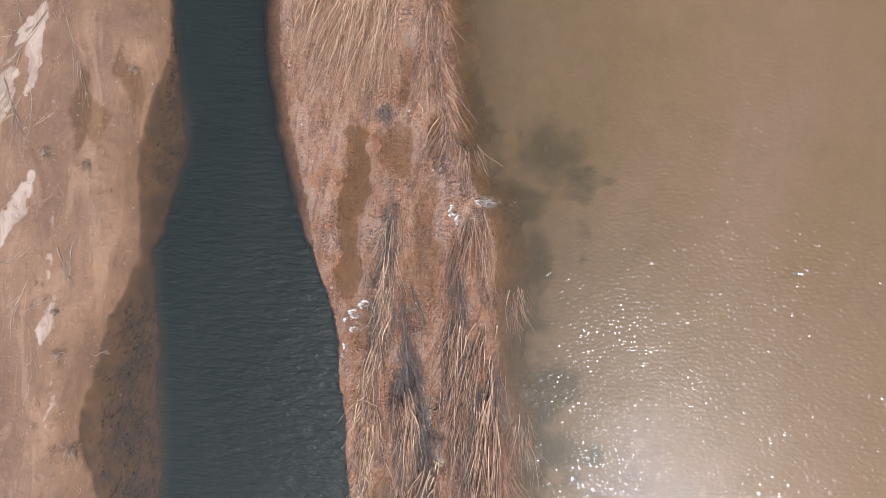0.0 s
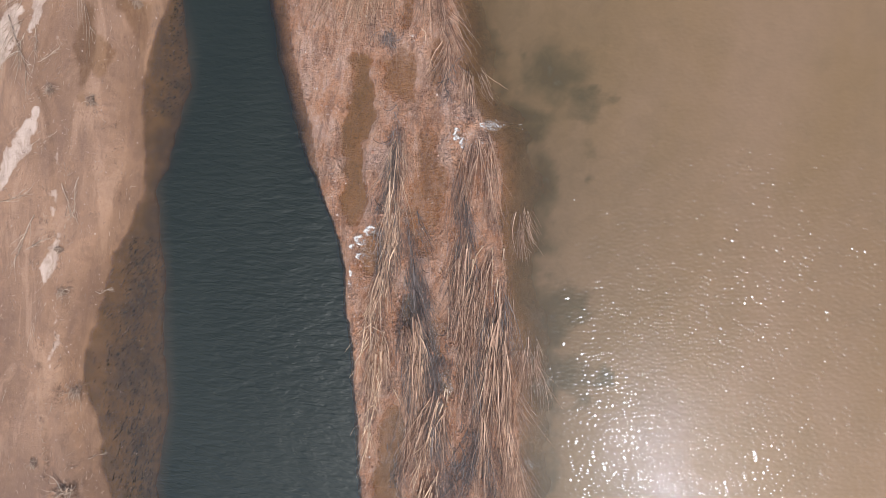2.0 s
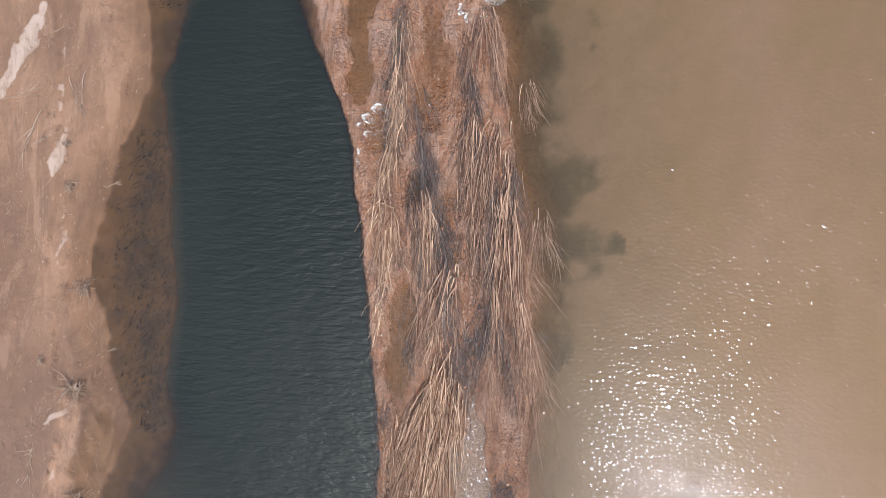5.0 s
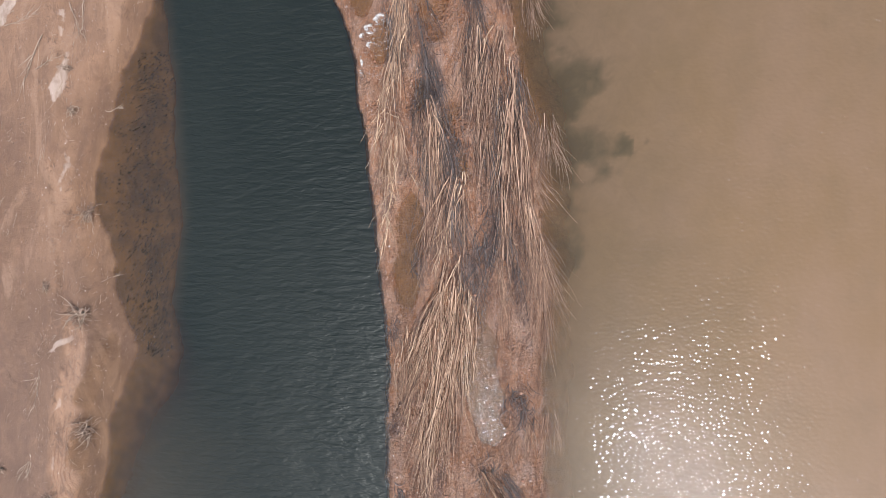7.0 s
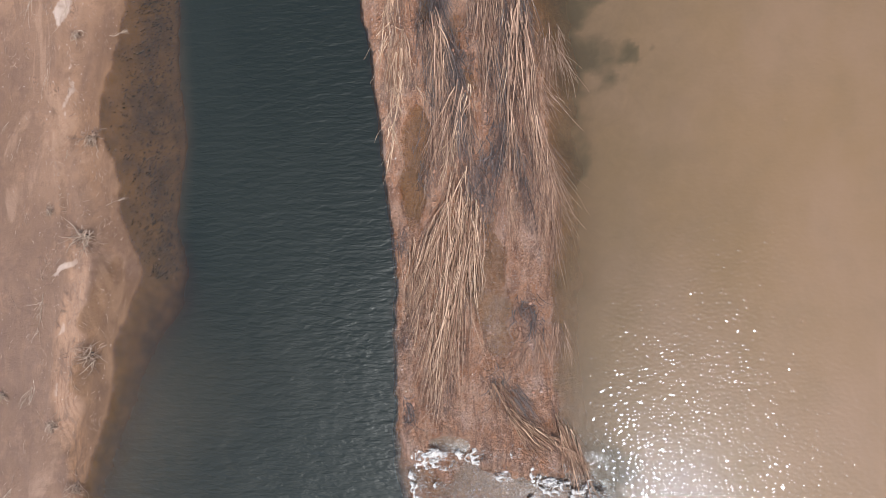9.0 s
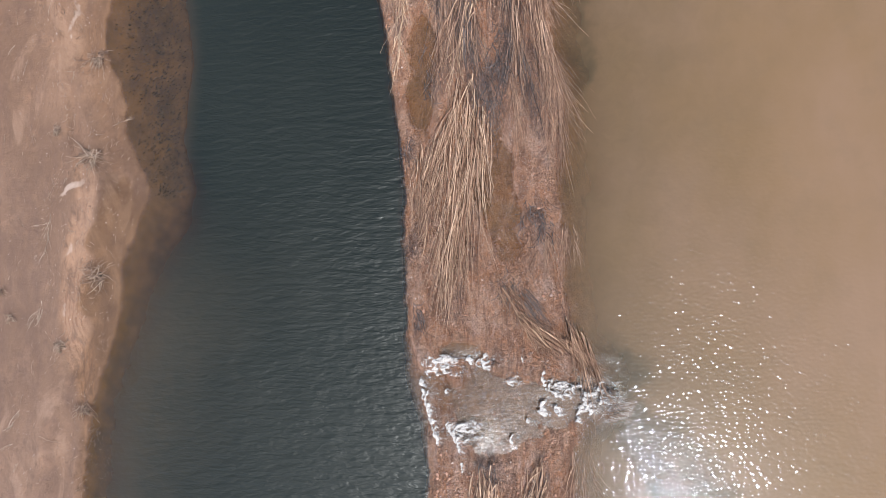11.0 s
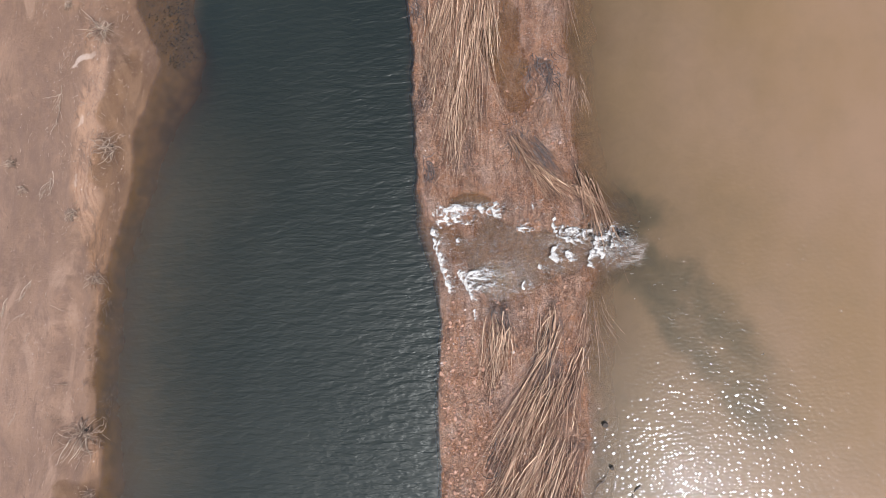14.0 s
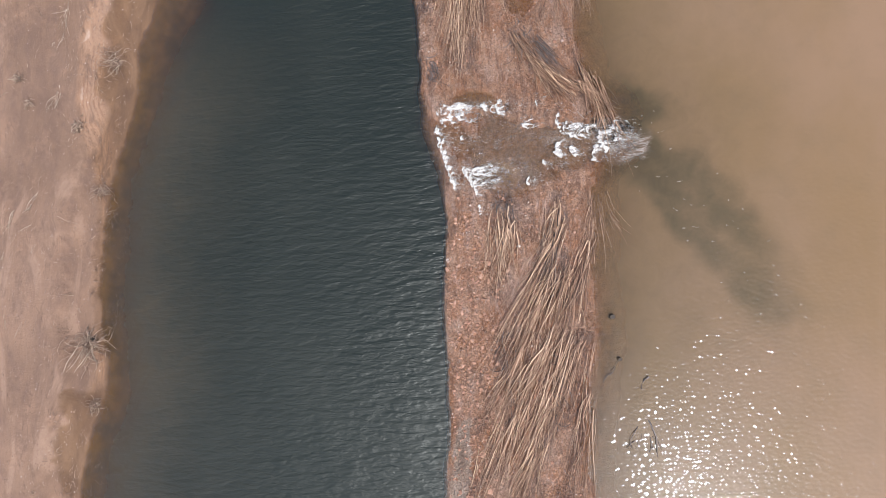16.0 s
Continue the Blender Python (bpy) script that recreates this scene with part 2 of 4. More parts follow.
# low scarp on the bank: y, x
SCARP = [
    (4.50, -9.36), (2.41, -9.37), (1.31, -9.64), (0.66, -9.75), (0.19, -9.49), (-0.96, -9.31), (-2.24, -9.37), (-3.61, -9.28),
    (-4.82, -9.47), (-5.85, -9.34), (-6.98, -9.22), (-8.20, -9.03), (-9.73, -9.33), (-10.79, -9.36), (-11.98, -9.18), (-12.90, -9.00),
    (-14.20, -9.00), (-16.11, -9.00), (-18.04, -9.64),
]
WATER_W, WATER_E = 0.24, 0.0            # levels of the side channel and of the river

LATTICE = np.random.default_rng(11).random((512, 512))


def smooth(t):
    t = np.clip(t, 0, 1)
    return t * t * (3 - 2 * t)


def rough(x, y, size, octaves=4, seed=0):
    """Value noise about 0, between -1 and 1."""
    total, gain, norm = 0.0, 1.0, 0.0
    for n in range(octaves):
        u, v = x / size * 2**n + 17.3 * n + 31.7 * seed, y / size * 2**n + 41.9 * n + 13.1 * seed
        i, j = np.floor(u).astype(int), np.floor(v).astype(int)
        fu, fv = smooth(u - i), smooth(v - j)
        c = lambda p, q: LATTICE[(i + p) % 512, (j + q) % 512]
        total = total + gain * ((c(0, 0) * (1 - fu) + c(1, 0) * fu) * (1 - fv) + (c(0, 1) * (1 - fu) + c(1, 1) * fu) * fv)
        norm, gain = norm + gain, gain * 0.5
    return total / norm * 2 - 1


def line(values, y):
    return np.interp(-y, -5.0 + 0.7 * np.arange(len(values)), values)


def blot(x, y, spots, edge=0.35, seed=3, ragged=0.45):
    """Soft union of ragged ellipses, 0 to 1."""
    wobble = ragged * rough(x, y, 0.5, 5, seed) * 1.6
    x, y = x + 0.16 * rough(x + 0.3 * y, y - 0.2 * x, 0.37, 4, seed + 1), y + 0.16 * rough(x - 0.3 * y, y + 0.25 * x, 0.41, 4, seed + 2)
    best = np.zeros_like(x)
    for cx, cy, rx, ry, *_ in spots:
        r = np.sqrt(((x - cx) / rx) ** 2 + ((y - cy) / ry) ** 2) + wobble
        best = np.maximum(best, smooth((1 + edge - r) / (2 * edge)))
    return best


def plume(x, y):
    """Clear water shot into the river, 0 to 1."""
    wobble = 0.5 * rough(x, y, 0.6, 5, 41)
    best = np.zeros_like(x)
    for (ax, ay, ar), (bx, by, br) in zip(PLUME, PLUME[1:]):
        ux, uy = bx - ax, by - ay
        t = np.clip(((x - ax) * ux + (y - ay) * uy) / (ux * ux + uy * uy), 0, 1)
        d = np.hypot(x - ax - t * ux, y - ay - t * uy) / (ar + t * (br - ar))
        best = np.maximum(best, smooth((1.3 - d + wobble) / 0.8))
    return best


def streaks(x, y):
    wx, wy = 0.15 * rough(x, y, 0.3, 6, 21), 0.15 * rough(x, y, 0.4, 5, 22)
    best = np.zeros_like(x)
    for ax, ay, bx, by, r in PALE:
        ux, uy = bx - ax, by - ay
        s = np.clip(((x - ax) * ux + (y - ay) * uy) / (ux * ux + uy * uy), 0, 1)
        d = np.hypot(x + wx - ax - s * ux, y + wy - ay - s * uy)
        best = np.maximum(best, smooth((r * np.sin(np.pi * (0.12 + 0.76 * s)) - d) / 0.045 + 0.5) * min(1, 0.45 + 4 * r))
    return best


def scarp(x, y):
    """The low step along the bank, 0 below and 1 above."""
    xs = np.interp(-y, [-p[0] for p in SCARP], [p[1] for p in SCARP])
    return smooth((xs + 0.07 * rough(x, y, 0.5, 5, 80) - x) / 0.07 + 0.5)


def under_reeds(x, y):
    """How much darker the mud is along the flattened reeds and root strands, 0 to 1."""
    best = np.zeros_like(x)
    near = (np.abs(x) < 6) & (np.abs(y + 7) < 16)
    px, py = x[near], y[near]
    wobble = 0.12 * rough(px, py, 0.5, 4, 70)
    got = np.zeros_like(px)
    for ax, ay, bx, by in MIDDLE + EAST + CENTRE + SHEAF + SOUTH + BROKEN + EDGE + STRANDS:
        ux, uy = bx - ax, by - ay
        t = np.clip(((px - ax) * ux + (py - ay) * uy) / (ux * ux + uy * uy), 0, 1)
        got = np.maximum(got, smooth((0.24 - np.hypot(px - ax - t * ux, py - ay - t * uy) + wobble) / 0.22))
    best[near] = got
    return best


def level(x, y):
    """Height of the water's surface."""
    w, e = line(ISLE_W, y), line(ISLE_E, y)
    return WATER_W + (WATER_E - WATER_W) * smooth((x - w - 0.1) / (e - w))


def relief(x, y):
    """Height of the ground over the water's level at that place."""
    near = rough(x, y, 1.1, 4, 5)
    fine = rough(x, y, 0.22, 3, 6)
    xb = line(BANK, y) + 0.10 * near + 0.05 * fine + 0.035 * rough(x, y, 0.13, 2, 12)
    xs = line(SHELF, y) + 0.16 * near + 0.05 * fine
    xw = line(ISLE_W, y) + 0.05 * near + 0.05 * fine
    xe = line(ISLE_E, y) + 0.10 * near + 0.07 * fine
    far = rough(x, y, 4.0, 4, 9)
    # bank, its shallow shelf and the drop behind
    a = xb - x
    bank = np.where(a > 0, 0.015 + 0.05 * np.clip(a, 0, 0.7) + 0.16 * smooth((a - 0.45) / 0.4) + 0.04 * np.clip(a - 0.8, 0, 60), 0)
    bank = bank + np.where(a > 0, (0.05 * far + 0.02 * near + 0.012 * fine) * smooth(a / 0.5), 0)
    south = smooth((-7.0 - y) / 2.5)
    drop = 0.5 + 2.3 * south
    bank = bank + np.where(a > 0.1, 0.07 * scarp(x, y), 0)
    shelf = -0.01 - 0.03 * smooth(-a / 0.07) - 0.05 * smooth(-a / np.maximum(xs - xb, 0.15)) - 1.4 * smooth((x - xs + 0.12) / drop) + 0.015 * fine
    west = np.where(a > 0, bank, shelf)
    # spit between the two waters
    inside = np.minimum(x - xw, xe - x)
    spit = 0.028 + 0.014 * rough(x, y, 0.12, 2, 8) + 0.055 * smooth(inside / 0.25) + 0.035 * near + 0.03 * fine + 0.03 * far
    ragged = rough(x, y, 0.45, 5, 16)
    warp_x, warp_y = x + 0.10 * near + 0.05 * fine, y + 0.16 * rough(x, y, 0.8, 3, 15)
    for cx, cy, rx, ry, deep in POOLS:
        r = np.sqrt(((warp_x - cx) / rx) ** 2 + ((warp_y - cy) / ry) ** 2) + 0.5 * ragged + 0.22 * rough(x, y, 0.2, 3, 17)
        m = smooth((1.3 - r) / 0.7)
        spit = spit * (1 - m) + (-deep * (0.8 + 0.4 * fine)) * m
    slope = 0.22 + 0.25 * smooth((y + 1.5) / 2) + 0.4 * smooth(1 - np.abs(y + 12.1) / 1.4)
    north = smooth((y + 1.2) / 1.5)
    left = -0.02 - 0.10 * north * smooth((xw - x) / 0.4) - 0.7 * smooth((xw - x - 0.25 * north) / (slope + 0.15 * north)) - 0.6 * smooth((xw - x) / 3.0)
    right = -0.02 - 0.22 * np.clip((x - xe) / 1.0, 0, 1) - 0.5 * smooth((x - xe - 0.6) / 4) + 0.05 * far + 0.02 * near
    right = right + 1.5 * smooth((x - 300) / 60)
    isle = np.where(x < xw, left, np.where(x > xe, right, spit))
    mid = (xs + xw) / 2
    return np.where(x < mid, np.maximum(west, np.where(x < xs, west, left)), isle)


def axis(lo, hi, step, reach):
    core = np.arange(lo, hi + step / 2, step)
    out = step * np.cumsum(1.35 ** np.arange(1, 40))
    out = out[out < reach]
    return np.r_[lo - out[::-1], core, hi + out]


def sheet(name, xs, ys, height, masks, material):
    """A grid mesh with z = height and a colour attribute per mask."""
    nx, ny = len(xs), len(ys)
    gx, gy = np.meshgrid(xs, ys)
    co = np.stack([gx, gy, height], -1).reshape(-1, 3)
    n = np.arange(nx * ny).reshape(ny, nx)
    quads = np.stack([n[:-1, :-1], n[:-1, 1:], n[1:, 1:], n[1:, :-1]], -1).reshape(-1, 4)
    me = bpy.data.meshes.new(name)
    me.vertices.add(len(co))
    me.vertices.foreach_set("co", co.ravel())
    me.loops.add(quads.size)
    me.loops.foreach_set("vertex_index", quads.ravel())
    me.polygons.add(len(quads))
    me.polygons.foreach_set("loop_start", np.arange(0, quads.size, 4))
    me.polygons.foreach_set("use_smooth", np.ones(len(quads), bool))
    me.update(calc_edges=True)
    for key, value in masks.items():
        me.attributes.new(key, "FLOAT_COLOR", "POINT").data.foreach_set("color", value.reshape(-1, 4).astype(np.float32).ravel())
    me.materials.append(material)
    return new(name, me)


# ---------------------------------------------------------------- materials
class Nodes:
    """Short words for building a node tree."""

    def __init__(self, name):
        self.mat = bpy.data.materials.new(name)
        self.mat.use_nodes = True
        self.tree = self.mat.node_tree
        self.tree.nodes.clear()
        self.out = self.tree.nodes.new("ShaderNodeOutputMaterial")

    def add(self, kind, **sockets):
        node = self.tree.nodes.new("ShaderNode" + kind)
        for key, value in sockets.items():
            self.put(node.inputs[key.replace("_", " ")], value)
        return node

    def put(self, socket, value):
        if hasattr(value, "is_linked"):
            self.tree.links.new(value, socket)
        else:
            socket.default_value = value

    def math(self, op, a, b=0.0, clamp=False):
        node = self.tree.nodes.new("ShaderNodeMath")
        node.operation, node.use_clamp = op, clamp
        self.put(node.inputs[0], a)
        self.put(node.inputs[1], b)
        return node.outputs[0]

    def mix(self, f, a, b, blend="MIX"):
        node = self.tree.nodes.new("ShaderNodeMix")
        node.data_type, node.blend_type = "RGBA", blend
        self.put(node.inputs[0], f)
        self.put(node.inputs[6], a if hasattr(a, "is_linked") else (*a, 1))
        self.put(node.inputs[7], b if hasattr(b, "is_linked") else (*b, 1))
        return node.outputs[2]

    def place(self, scale=(1, 1, 1), turn=0.0):
        geo = self.add("NewGeometry")
        node = self.add("Mapping", Vector=geo.outputs["Position"])
        node.inputs["Scale"].default_value = scale
        node.inputs["Rotation"].default_value = (0, 0, radians(turn))
        return node.outputs[0]

    def noise(self, scale, detail=4, rough=0.55, at=None, distortion=0.0):
        node = self.add("TexNoise", Scale=scale, Detail=detail, Roughness=rough, Distortion=distortion)
        self.put(node.inputs["Vector"], at if at is not None else self.place())
        return node.outputs[0]

    def ramp(self, value, lo, hi):
        node = self.add("MapRange", Value=value)
        node.interpolation_type = "SMOOTHSTEP"
        node.inputs[1].default_value, node.inputs[2].default_value = lo, hi
        return node.outputs[0]

    def split(self, name):
        attr = self.add("Attribute")
        attr.attribute_name = name
        sep = self.add("SeparateColor", Color=attr.outputs["Color"])
        return *sep.outputs, attr.outputs["Alpha"]

    def bump(self, height, strength, distance, normal=None):
        node = self.add("Bump", Height=height, Strength=strength, Distance=distance)
        if normal is not None:
            self.put(node.inputs["Normal"], normal)
        return node.outputs[0]

    def done(self, shader):
        self.tree.links.new(shader, self.out.inputs[0])
        return self.mat

    def solid(self, colour, roughness, normal=None, specular=0.5):
        node = self.add("BsdfPrincipled", Base_Color=colour if hasattr(colour, "is_linked") else (*colour, 1), Roughness=roughness)
        self.put(node.inputs["Specular IOR Level"], specular)
        if normal is not None:
            self.put(node.inputs["Normal"], normal)
        return node.outputs[0]


def mud_material():
    m = Nodes("river_mud")
    wet, pale, mat, isle = m.split("mask")
    below, inland, south, tan = m.split("under")
    big, mid, fine, grit = m.noise(0.45, 5), m.noise(2.6, 6, 0.65), m.noise(13, 6, 0.7), m.noise(65, 4, 0.75)
    drag = m.noise(1.3, 6, 0.65, m.place((2.6, 0.8, 1), -10), 0.5)
    fleck = m.noise(30, 2, 0.5)
    bank = m.mix(m.ramp(big, 0.35, 0.65), (0.205, 0.13, 0.09), (0.305, 0.196, 0.136))
    bank = m.mix(m.math("MULTIPLY", m.ramp(drag, 0.42, 0.72), 0.8), bank, (0.185, 0.12, 0.092))
    bank = m.mix(m.math("MULTIPLY", m.ramp(mid, 0.5, 0.75), 0.5), bank, (0.37, 0.23, 0.155))
    scrape = m.noise(2.2, 7, 0.72, m.place((2.2, 0.8, 1), -14), 0.6)
    bank = m.mix(m.math("MULTIPLY", m.ramp(scrape, 0.48, 0.66), 0.42), bank, (0.15, 0.097, 0.075))
    bank = m.mix(m.math("MULTIPLY", m.ramp(fine, 0.5, 0.7), 0.4), bank, (0.37, 0.25, 0.18))
    tone = m.noise(0.9, 5, 0.6, m.place((1.7, 0.6, 1), -14), 0.7)
    bank = m.mix(m.math("MULTIPLY", m.ramp(tone, 0.52, 0.64), 0.55), bank, (0.40, 0.27, 0.195))
    bank = m.mix(m.math("MULTIPLY", m.ramp(tone, 0.45, 0.34), 0.5), bank, (0.185, 0.118, 0.086))
    ridge = m.math("ABSOLUTE", m.math("SUBTRACT", drag, 0.5))
    bank = m.mix(m.math("MULTIPLY", m.ramp(ridge, 0.010, 0.0), m.ramp(mid, 0.48, 0.64)), bank, (0.12, 0.078, 0.06))
    rim = m.math("ABSOLUTE", m.math("SUBTRACT", scrape, 0.55))
    bank = m.mix(m.math("MULTIPLY", m.ramp(rim, 0.008, 0.0), m.math("MULTIPLY", m.ramp(big, 0.42, 0.62), 0.6)), bank, (0.46, 0.32, 0.23))
    bank = m.mix(m.math("MULTIPLY", tan, 0.7), bank, m.mix(1.0, bank, (1.07, 1.0, 0.90), "MULTIPLY"))
    # layered drift lines along the cut bank, step shading painted as darker lines
    lines = m.math("SINE", m.math("ADD", m.math("MULTIPLY", inland, 82.0), m.math("ADD", m.math("MULTIPLY", mid, 14.0), m.math("MULTIPLY", fine, 4.0))))
    lines = m.math("MULTIPLY", m.math("MULTIPLY", m.ramp(lines, 0.2, 0.9), south), m.ramp(tan, 0.08, 0.0))
    bank = m.mix(m.math("MULTIPLY", south, m.ramp(scrape, 0.65, 0.4)), bank, (0.40, 0.25, 0.165))
    bank = m.mix(m.math("MULTIPLY", lines, m.ramp(mid, 0.35, 0.65)), bank, (0.27, 0.16, 0.105))
    red = m.mix(m.ramp(mid, 0.32, 0.68), (0.66, 0.325, 0.175), (0.76, 0.485, 0.345))
    red = m.mix(m.ramp(drag, 0.5, 0.75), red, (0.52, 0.225, 0.098))
    red = m.mix(m.math("MULTIPLY", m.ramp(big, 0.5, 0.7), 0.5), red, (0.72, 0.49, 0.385))
    patch = m.noise(1.1, 5, 0.6, m.place((1.6, 0.7, 1), 5), 0.5)
    red = m.mix(m.math("MULTIPLY", m.ramp(patch, 0.52, 0.66), 0.7), red, (0.76, 0.53, 0.43))
    red = m.mix(m.math("MULTIPLY", m.ramp(patch, 0.46, 0.34), 0.6), red, (0.46, 0.205, 0.10))
    bank = m.mix(1.0, bank, (1.08, 1.06, 1.05), "MULTIPLY")
    red = m.mix(1.0, red, (0.86, 0.85, 0.84), "MULTIPLY")
    # dark wet streaks, and the pale lilac sheen of wet mud painted in
    wet_sheen = m.noise(3.2, 6, 0.72, m.place((1.8, 0.55, 1), 6), 0.6)
    red = m.mix(m.math("MULTIPLY", m.ramp(wet_sheen, 0.50, 0.59), 0.64), red, (0.25, 0.135, 0.092))
    red = m.mix(m.math("MULTIPLY", m.ramp(wet_sheen, 0.44, 0.36), 0.45), red, (0.67, 0.495, 0.435))
    # pale specks painted as highlights on the wet mud, dark ones between
    sheen_specks = m.noise(26, 5, 0.75)
    red = m.mix(m.math("MULTIPLY", m.ramp(sheen_specks, 0.56, 0.62), 0.7), red, (0.82, 0.63, 0.55))
    red = m.mix(m.math("MULTIPLY", m.ramp(sheen_specks, 0.42, 0.36), 0.55), red, (0.20, 0.10, 0.07))
    base = m.mix(isle, bank, red)
    base = m.mix(m.math("MULTIPLY", m.ramp(fine, 0.48, 0.72), 0.3), base, (0.15, 0.08, 0.06))
    base = m.mix(m.math("MULTIPLY", m.ramp(grit, 0.56, 0.7), m.math("SUBTRACT", 0.42, m.math("MULTIPLY", isle, 0.2))), base, (0.66, 0.49, 0.39))
    base = m.mix(m.math("MULTIPLY", m.ramp(fleck, 0.66, 0.73), 0.6), base, (0.12, 0.07, 0.055))
    base = m.mix(m.math("MULTIPLY", pale, m.ramp(m.math("ADD", fine, m.math("MULTIPLY", pale, 0.5)), 0.66, 0.76)), base, m.mix(m.ramp(scrape, 0.4, 0.65), (0.58, 0.455, 0.375), (0.40, 0.29, 0.225)))
    base = m.mix(m.math("MULTIPLY", wet, 0.85), base, m.mix(1.0, base, m.mix(isle, (0.6, 0.53, 0.41), (0.88, 0.79, 0.69)), "MULTIPLY"))
    silt = m.mix(m.ramp(mid, 0.35, 0.7), (0.56, 0.305, 0.15), (0.40, 0.235, 0.135))
    silt = m.mix(m.math("MULTIPLY", m.ramp(fine, 0.5, 0.7), 0.6), silt, (0.13, 0.08, 0.042))
    silt = m.mix(isle, m.mix(m.ramp(mid, 0.35, 0.65), (0.27, 0.15, 0.056), (0.155, 0.092, 0.042)), silt)
    base = m.mix(m.math("MULTIPLY", below, 0.8), base, silt)
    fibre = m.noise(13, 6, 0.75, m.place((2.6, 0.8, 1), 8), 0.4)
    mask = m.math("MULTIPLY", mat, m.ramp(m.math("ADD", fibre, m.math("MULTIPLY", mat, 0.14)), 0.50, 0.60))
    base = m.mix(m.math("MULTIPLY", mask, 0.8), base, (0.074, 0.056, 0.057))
    relief_ = m.math("ADD", m.math("MULTIPLY", fine, 1.6), m.math("MULTIPLY", grit, 1.0))
    run = m.noise(17, 5, 0.65, m.place((0.8, 1.5, 1), 18), 1.1)
    relief_ = m.math("ADD", relief_, m.math("MULTIPLY", m.math("MULTIPLY", run, isle), m.math("MULTIPLY", wet, 1.5)))
    # crumbling, cracked skin on the southern spit
    crack = m.math("ABSOLUTE", m.math("SUBTRACT", m.noise(19, 3, 0.6, None, 0.6), 0.5))
    crack = m.math("MULTIPLY", m.ramp(crack, 0.03, 0.0), m.math("MULTIPLY", isle, m.math("SUBTRACT", 1.0, tan)))
    base = m.mix(m.math("MULTIPLY", crack, 0.55), base, (0.14, 0.07, 0.05))
    relief_ = m.math("SUBTRACT", relief_, m.math("MULTIPLY", crack, 0.9))
    relief_ = m.math("SUBTRACT", relief_, m.math("MULTIPLY", lines, 0.4))
    # lumps of wet mud
    lump = m.add("TexVoronoi", Scale=15.0, Randomness=1.0)
    m.put(lump.inputs["Vector"], m.place((1.2, 0.85, 1), 12))
    lump_b = m.add("TexVoronoi", Scale=34.0, Randomness=1.0)
    m.put(lump_b.inputs["Vector"], m.place((1, 1, 1), -20))
    crumb = m.math("ADD", m.math("MULTIPLY", m.ramp(lump.outputs["Distance"], 0.65, 0.05), 1.5), m.math("MULTIPLY", m.ramp(lump_b.outputs["Distance"], 0.6, 0.05), 0.8))
    crumb = m.math("MULTIPLY", m.math("MULTIPLY", crumb, isle), m.ramp(m.noise(1.7, 4, 0.6), 0.42, 0.6))
    relief_ = m.math("ADD", relief_, m.math("MULTIPLY", m.math("MULTIPLY", crumb, m.math("SUBTRACT", 1.0, below)), 1.0))
    normal = m.bump(relief_, m.math("ADD", 0.58, m.math("MULTIPLY", isle, 0.36)), 0.06)
    gloss = m.math("SUBTRACT", 0.88, m.math("MULTIPLY", m.math("MULTIPLY", wet, m.ramp(fine, 0.25, 0.5)), m.math("ADD", 0.25, m.math("MULTIPLY", isle, 0.40))))
    return m.done(m.solid(base, gloss, normal, m.math("MULTIPLY", m.math("ADD", 0.35, m.math("MULTIPLY", m.math("MULTIPLY", wet, isle), 0.65)), m.math("SUBTRACT", 1.0, below))))


